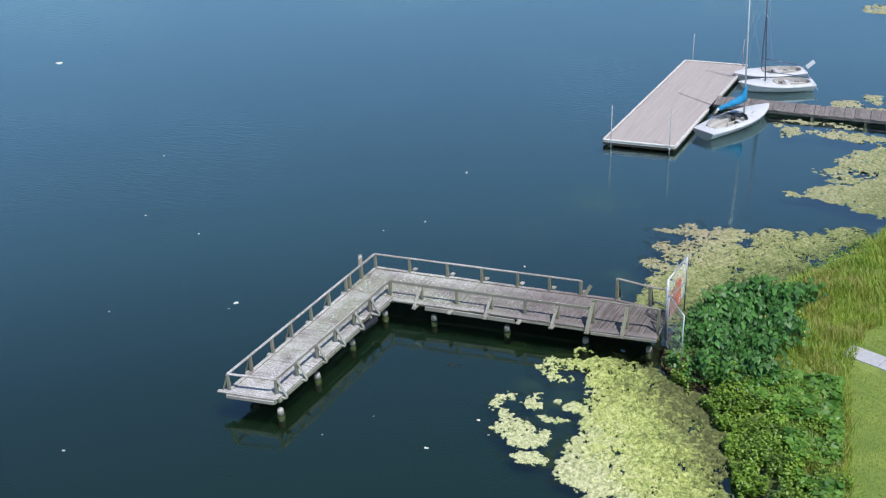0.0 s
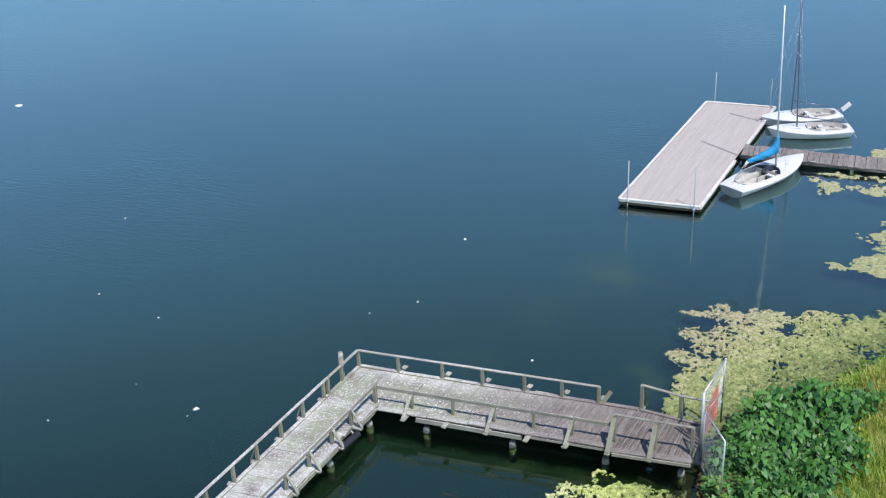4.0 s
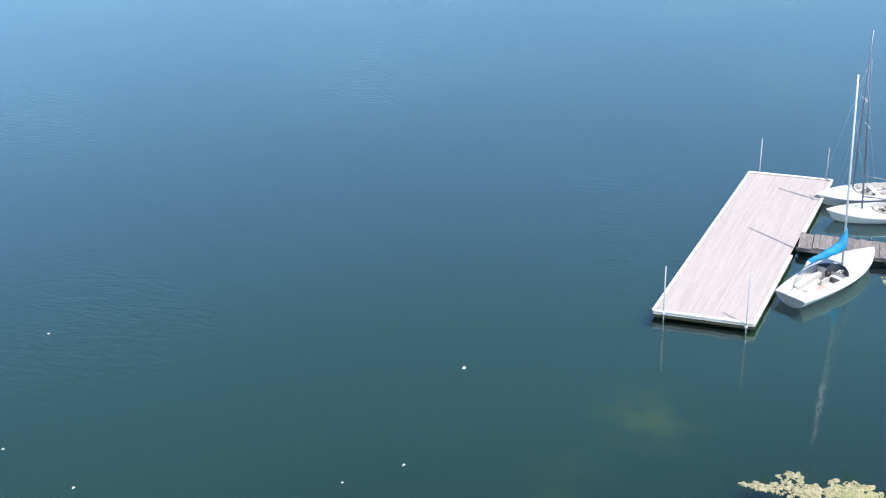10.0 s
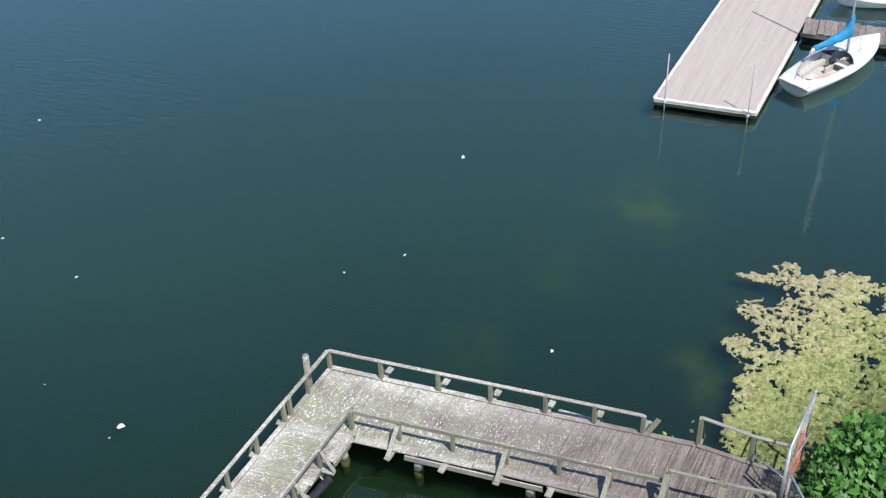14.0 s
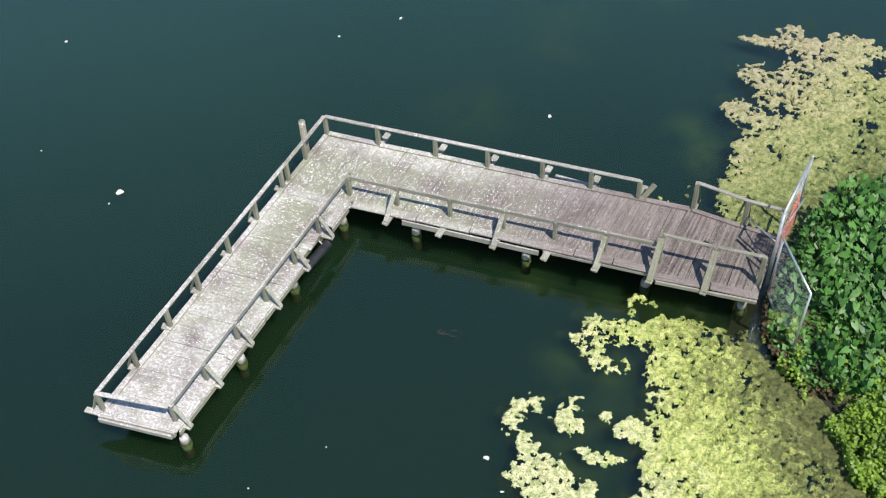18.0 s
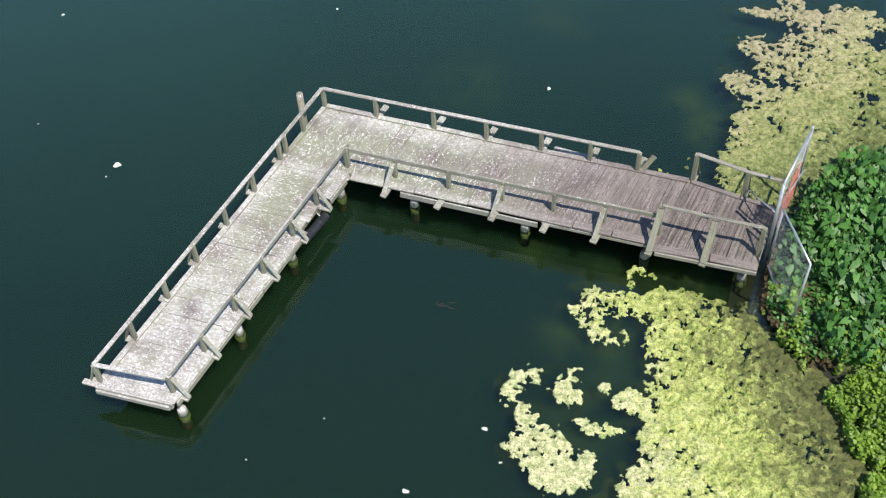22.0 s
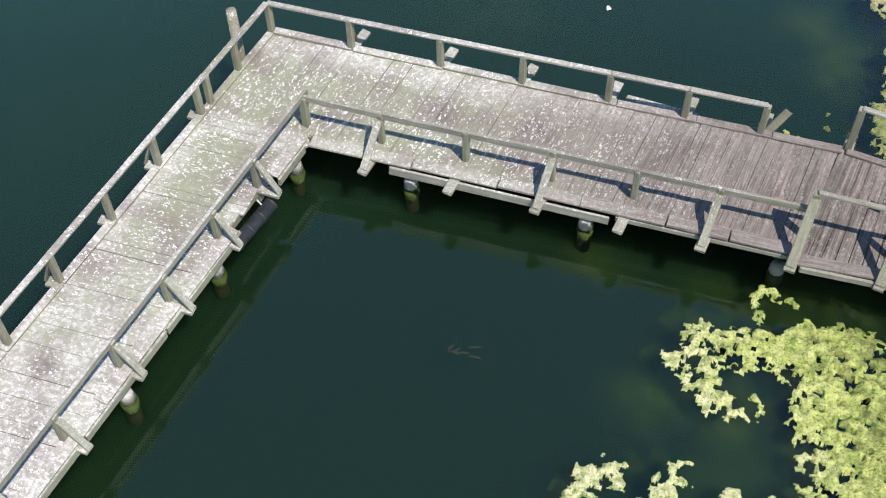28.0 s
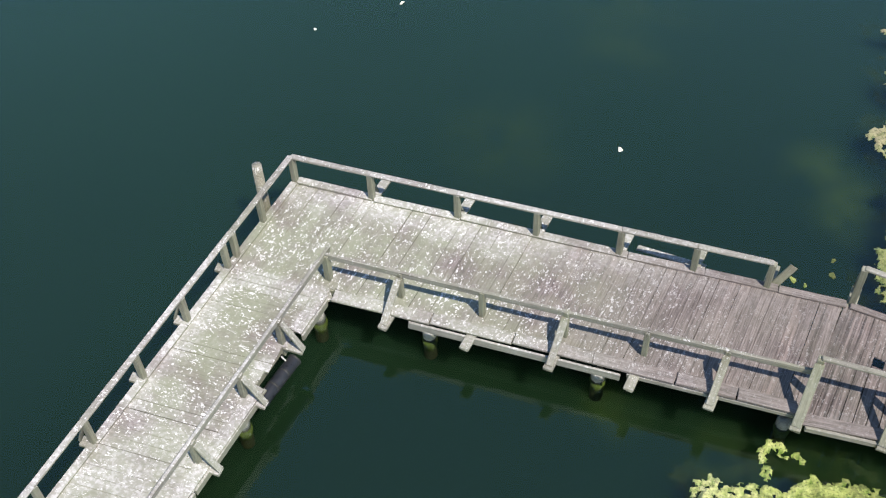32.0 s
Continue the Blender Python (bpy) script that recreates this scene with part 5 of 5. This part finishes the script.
# waterlogged branches breaking the surface inside the bend of the pier
snag = thing("sunken_branches", 6.24, -4.80, 0, "dark waterlogged branches just breaking the water surface", "branches")
rb = random.Random(77)
for k in range(7):
    a = rb.uniform(0, 6.28)
    p = Vector((6.24 + rb.uniform(-0.2, 0.2), -4.80 + rb.uniform(-0.1, 0.1), -0.03))
    q = p + Vector((math.cos(a) * rb.uniform(0.10, 0.28), math.sin(a) * rb.uniform(0.06, 0.18), rb.uniform(0.025, 0.045)))
    rod("branch", [p, p.lerp(q, 0.5) + Vector((0, 0, 0.02)), q], 0.028, SUNK, snag, 5, 0.010)


# ---------------------------------------------------------------- plants on the bank
def leaf_mesh():
    """A heart-shaped, cupped leaf: stalk joint at the origin, tip along x."""
    outline = [(-0.16, 0.10), (-0.30, 0.22), (-0.20, 0.36), (0.10, 0.40), (0.42, 0.28), (0.72, 0.12), (0.92, 0.0)]
    left = [(x, y * 0.86, 0.42 * y - 1.1 * y * y - 0.22 * max(x, 0) ** 2) for x, y in outline]
    mid = [(-0.06, 0, 0.015), (0.10, 0, 0.03), (0.42, 0, 0.0), (0.72, 0, -0.05)]
    verts = left + [(x, -y, z) for x, y, z in left[:-1]] + mid
    nl, m0 = len(left), len(left) + len(left) - 1
    faces = []
    for s in (0, 1):
        idx = list(range(nl)) if s == 0 else [nl + k for k in range(nl - 1)] + [nl - 1]
        tri = [(idx[0], idx[1], m0), (idx[1], idx[2], m0), (idx[2], m0 + 1, m0), (idx[2], idx[3], m0 + 1), (idx[3], m0 + 2, m0 + 1), (idx[3], idx[4], m0 + 2), (idx[4], m0 + 3, m0 + 2), (idx[4], idx[5], m0 + 3), (idx[5], idx[6], m0 + 3)]
        faces += [t if s == 0 else t[::-1] for t in tri]
    return verts, faces


def build_elephant_ears():
    verts, faces = leaf_mesh()
    green, old = raw_mesh("leaf", verts, faces, EAR, True), raw_mesh("leaf", verts, faces, EAR_OLD, True)
    r = random.Random(31)
    protos = []
    for kind in range(5):
        plant = thing("elephant_ear", 0, 0, 0, "lush elephant-ear plant with dark green heart-shaped leaves", "plant", "elephant ears by the gate")
        bm = bmesh.new()
        root = [bm.verts.new(o) for o in ((0.03, 0, -0.15), (-0.02, 0.03, -0.15), (-0.02, -0.03, -0.15))]
        count = 25 + kind % 4
        for k in range(count):
            a = 2 * math.pi * (k + r.uniform(-0.3, 0.3)) / count
            rad, high = r.uniform(0.05, 0.46), r.uniform(0.32, 0.86)
            p = Vector((math.cos(a) * rad, math.sin(a) * rad, high))
            size = r.uniform(0.13, 0.25)
            leaf = new("leaf", old if (kind == 4 and k == 0) else green)
            leaf.parent = plant
            size *= 0.72 if leaf.data == old else 1.0
            # blades hang with their tips towards the light and out of the clump
            turn = -75 + r.uniform(-95, 95)
            leaf.matrix_basis = pose(*p, 0, 0, turn) @ pose(0, 0, 0, r.uniform(-28, 28), r.uniform(12, 78), 0) @ Matrix.Scale(size, 4)
            w = 0.012
            vs = root + [bm.verts.new(p + Vector(o) * 0.5) for o in ((w, 0, 0), (-w, w, 0), (-w, -w, 0))]
            for i, j in ((0, 1), (1, 2), (2, 0)):
                bm.faces.new((vs[i], vs[j], vs[j + 3], vs[i + 3]))
        part("stem", bm, STALK, plant)
        protos.append(plant)
    spots = []
    tries = 0
    while len(spots) < 175 and tries < 20000:
        tries += 1
        x, y = r.uniform(14.6, 19.2), r.uniform(-3.2, 4.6)
        edge = 18.9 + 0.35 * math.sin(y * 1.7) - 0.1 * max(0.0, 0.5 - y)
        if x < float(shore(y)) + 0.35 or x > edge or y < -3.1 or (x < 16.0 and y < -0.9):
            continue
        if any((x - a) ** 2 + (y - b) ** 2 < 0.27 ** 2 for a, b in spots):
            continue
        spots.append((x, y))
    for k, (x, y) in enumerate(spots):
        s = r.uniform(0.70, 1.22) * (0.75 if y < -2.6 else 1.0)
        m = pose(x, y, float(land(np.array(x), np.array(y))), 0, 0, r.uniform(-35, 35)) @ Matrix.Scale(s, 4)
        if k < 5:
            protos[k].matrix_basis = m
            continue
        copy_thing(protos[k % 4 if k % 11 else 4], m)


def blades(name, label, points, heights, width, lean, material, seed, category="grass", bend=0.4):
    """Grass: one bent blade of three triangles at each point."""
    rs = np.random.RandomState(seed)
    n = len(points)
    a = rs.uniform(0, 2 * np.pi, n)
    way = np.stack([np.cos(a), np.sin(a)], 1)
    side = np.stack([-way[:, 1], way[:, 0]], 1) * width * rs.uniform(0.6, 1.3, n)[:, None]
    out = way * (heights * lean * rs.uniform(0.2, 1.0, n))[:, None]
    base = points
    v = np.zeros((n, 5, 3))
    v[:, 0, :2], v[:, 1, :2] = base[:, :2] - side, base[:, :2] + side
    v[:, 2, :2], v[:, 3, :2] = base[:, :2] + out * bend - side * 0.8, base[:, :2] + out * bend + side * 0.8
    v[:, 4, :2] = base[:, :2] + out
    v[:, :2, 2] = base[:, 2:3] - 0.05
    v[:, 2:4, 2] = (base[:, 2] + heights * 0.6)[:, None]
    v[:, 4, 2] = base[:, 2] + heights
    k = np.arange(n)[:, None] * 5
    quads = (k + np.array([[0, 1, 3, 2]])).tolist()
    tris = (k + np.array([[2, 3, 4]])).tolist()
    ob = new(name, raw_mesh(name, v.reshape(-1, 3).tolist(), quads + tris, material))
    return tagged(ob, label, category, kind="stuff")


def scatter(n, box, keep, seed):
    rs = np.random.RandomState(seed)
    x, y = rs.uniform(box[0], box[1], n), rs.uniform(box[2], box[3], n)
    ok = keep(x, y)
    x, y = x[ok], y[ok]
    return np.stack([x, y, land(x, y)], 1)


def lawn_edge(y):
    return np.interp(y, [-30, -9, -6, -3, -1, 1.2, 2.2, 4, 8, 14, 30], [25, 22.3, 21.9, 21.5, 21.3, 21.2, 21.3, 22.2, 24.5, 27, 34])


build_elephant_ears()

# tall unmown grass between the lawn and the water
pts = scatter(120000, (15, 30, -14, 26), lambda x, y: (x > shore(y) + 0.1 + 2.6 * ((y < 4.5) & (y > -2.5))) & (x < lawn_edge(y) + 0.5 * field(x * 1.1, y * 1.1, 3)) & (field(x * 0.8, y * 0.8, 3) > 0.22) & ((y > -2.2) | (x > shore(y) + 1.9)), 41)
hts = 0.18 + 0.55 * field(pts[:, 0] * 0.7 + 4, pts[:, 1] * 0.7, 3)
blades("tall_grass", "tall yellow-green unmown grass on the bank", pts, hts, 0.014, 0.95, REED, 42)

# small-leaved plants creeping over the waterline
def leaflets(name, label, pts, size, material, seed, lift):
    rs = np.random.RandomState(seed)
    n = len(pts)
    a, t = rs.uniform(0, 2 * np.pi, n), rs.uniform(-0.7, 0.7, n)
    L = size * rs.uniform(0.6, 1.4, n)
    way = np.stack([np.cos(a) * np.cos(t), np.sin(a) * np.cos(t), np.sin(t)], 1) * L[:, None]
    side = np.stack([-np.sin(a), np.cos(a), rs.uniform(-0.5, 0.5, n)], 1) * L[:, None] * 0.42
    c = pts.copy()
    c[:, 2] = np.maximum(c[:, 2], 0.0) + lift * rs.uniform(0.05, 1.0, n) * (0.4 + field(pts[:, 0] * 1.2, pts[:, 1] * 1.2, 3))
    v = np.stack([c - way * 0.5, c + side - way * 0.05, c + way * 0.6, c - side - way * 0.05], 1)
    k = np.arange(n)[:, None] * 4
    return tagged(new(name, raw_mesh(name, v.reshape(-1, 3).tolist(), (k + np.array([[0, 1, 2, 3]])).tolist(), material)), label, "plants", kind="stuff")


pts = scatter(120000, (14.3, 24, -14, -1.2), lambda x, y: (x > shore(y) - 0.35 - 0.5 * field(x * 1.5, y * 1.5, 3)) & (x < shore(y) + 2.9 + 0.8 * field(x, y, 3)) & ((y < -2.75) | (x > 15.9) | (field(x * 2.6, y * 2.6 + 3, 3) > 0.52)) & (field(x * 2.1 + 4, y * 2.1, 3) > 0.40), 51)
leaflets("waterside_plants", "dense low green plants creeping over the waterline", pts, 0.105, WATERSIDE, 52, 0.55)
pts = scatter(16000, (18.0, 22.2, -10, -2.0), lambda x, y: (x > shore(y) + 1.6) & (x < lawn_edge(y) - 0.1) & (field(x * 0.9 + 8, y * 0.9, 3) > 0.42), 57)
leaflets("broad_leaved_weeds", "broad-leaved dark green weeds on the bank", pts, 0.26, WEEDS, 58, 0.55)
pts = scatter(60000, (15, 27, 4, 26), lambda x, y: (x > shore(y) - 0.3 - 0.6 * field(x * 1.2, y * 1.2, 3)) & (x < shore(y) + 1.0), 53)
leaflets("waterside_plants", "low green weeds fringing the bank", pts, 0.11, WATERSIDE, 54, 0.35)
pts = scatter(14000, (14.0, 18.6, -3, 5), lambda x, y: (x > shore(y) - 0.1) & (x < 18.4), 55)
leaflets("undergrowth", "dark undergrowth below the elephant ears", pts, 0.16, EAR, 56, 0.35)

pts = scatter(3600, (14.0, 16.4, -3.2, 1.2), lambda x, y: (x > shore(y) - 0.25) & (x < 15.2 + 0.5 * field(x * 2, y * 2, 2) - 0.3 * y), 57)
leaflets("dead_leaves", "brown and orange dead leaves heaped at the foot of the gate", pts, 0.12, DEAD, 59, 0.3)

# lawn
pts = scatter(70000, (20.5, 27, -14, 9), lambda x, y: (x > lawn_edge(y) - 0.3) & ~((x > 21.0) & (abs(y - (0.75 - 0.55 * (x - 21.1))) < 0.62)), 61)
blades("lawn", "mown lawn grass", pts, np.full(len(pts), 0.055), 0.006, 0.9, TURF, 62)

# concrete path end
def build_path():
    bm = bmesh.new()
    a, way = Vector((21.15, 0.95, 0)), Vector((1, -0.36, 0)).normalized()
    side = Vector((-way.y, way.x, 0)) * 0.46
    for k in range(4):
        p, q = a + way * (1.5 * k), a + way * (1.5 * k + 1.48)
        z = float(land(np.array(p.x + 0.5), np.array(p.y))) + 0.05
        lo = [bm.verts.new((v.x, v.y, z - 0.14)) for v in (p - side, q - side, q + side, p + side)]
        hi = [bm.verts.new((v.x, v.y, z)) for v in (p - side, q - side, q + side, p + side)]
        bm.faces.new(hi)
        bm.faces.new(lo[::-1])
        for i in range(4):
            j = (i + 1) % 4
            bm.faces.new((lo[i], lo[j], hi[j], hi[i]))
    bmesh.ops.bevel(bm, geom=[e for e in bm.edges], offset=0.012, segments=1, affect="EDGES")
    tagged(part("pavement", bm, CONCRETE), "pale concrete path ending in the grass", "path", kind="structure")


build_path()
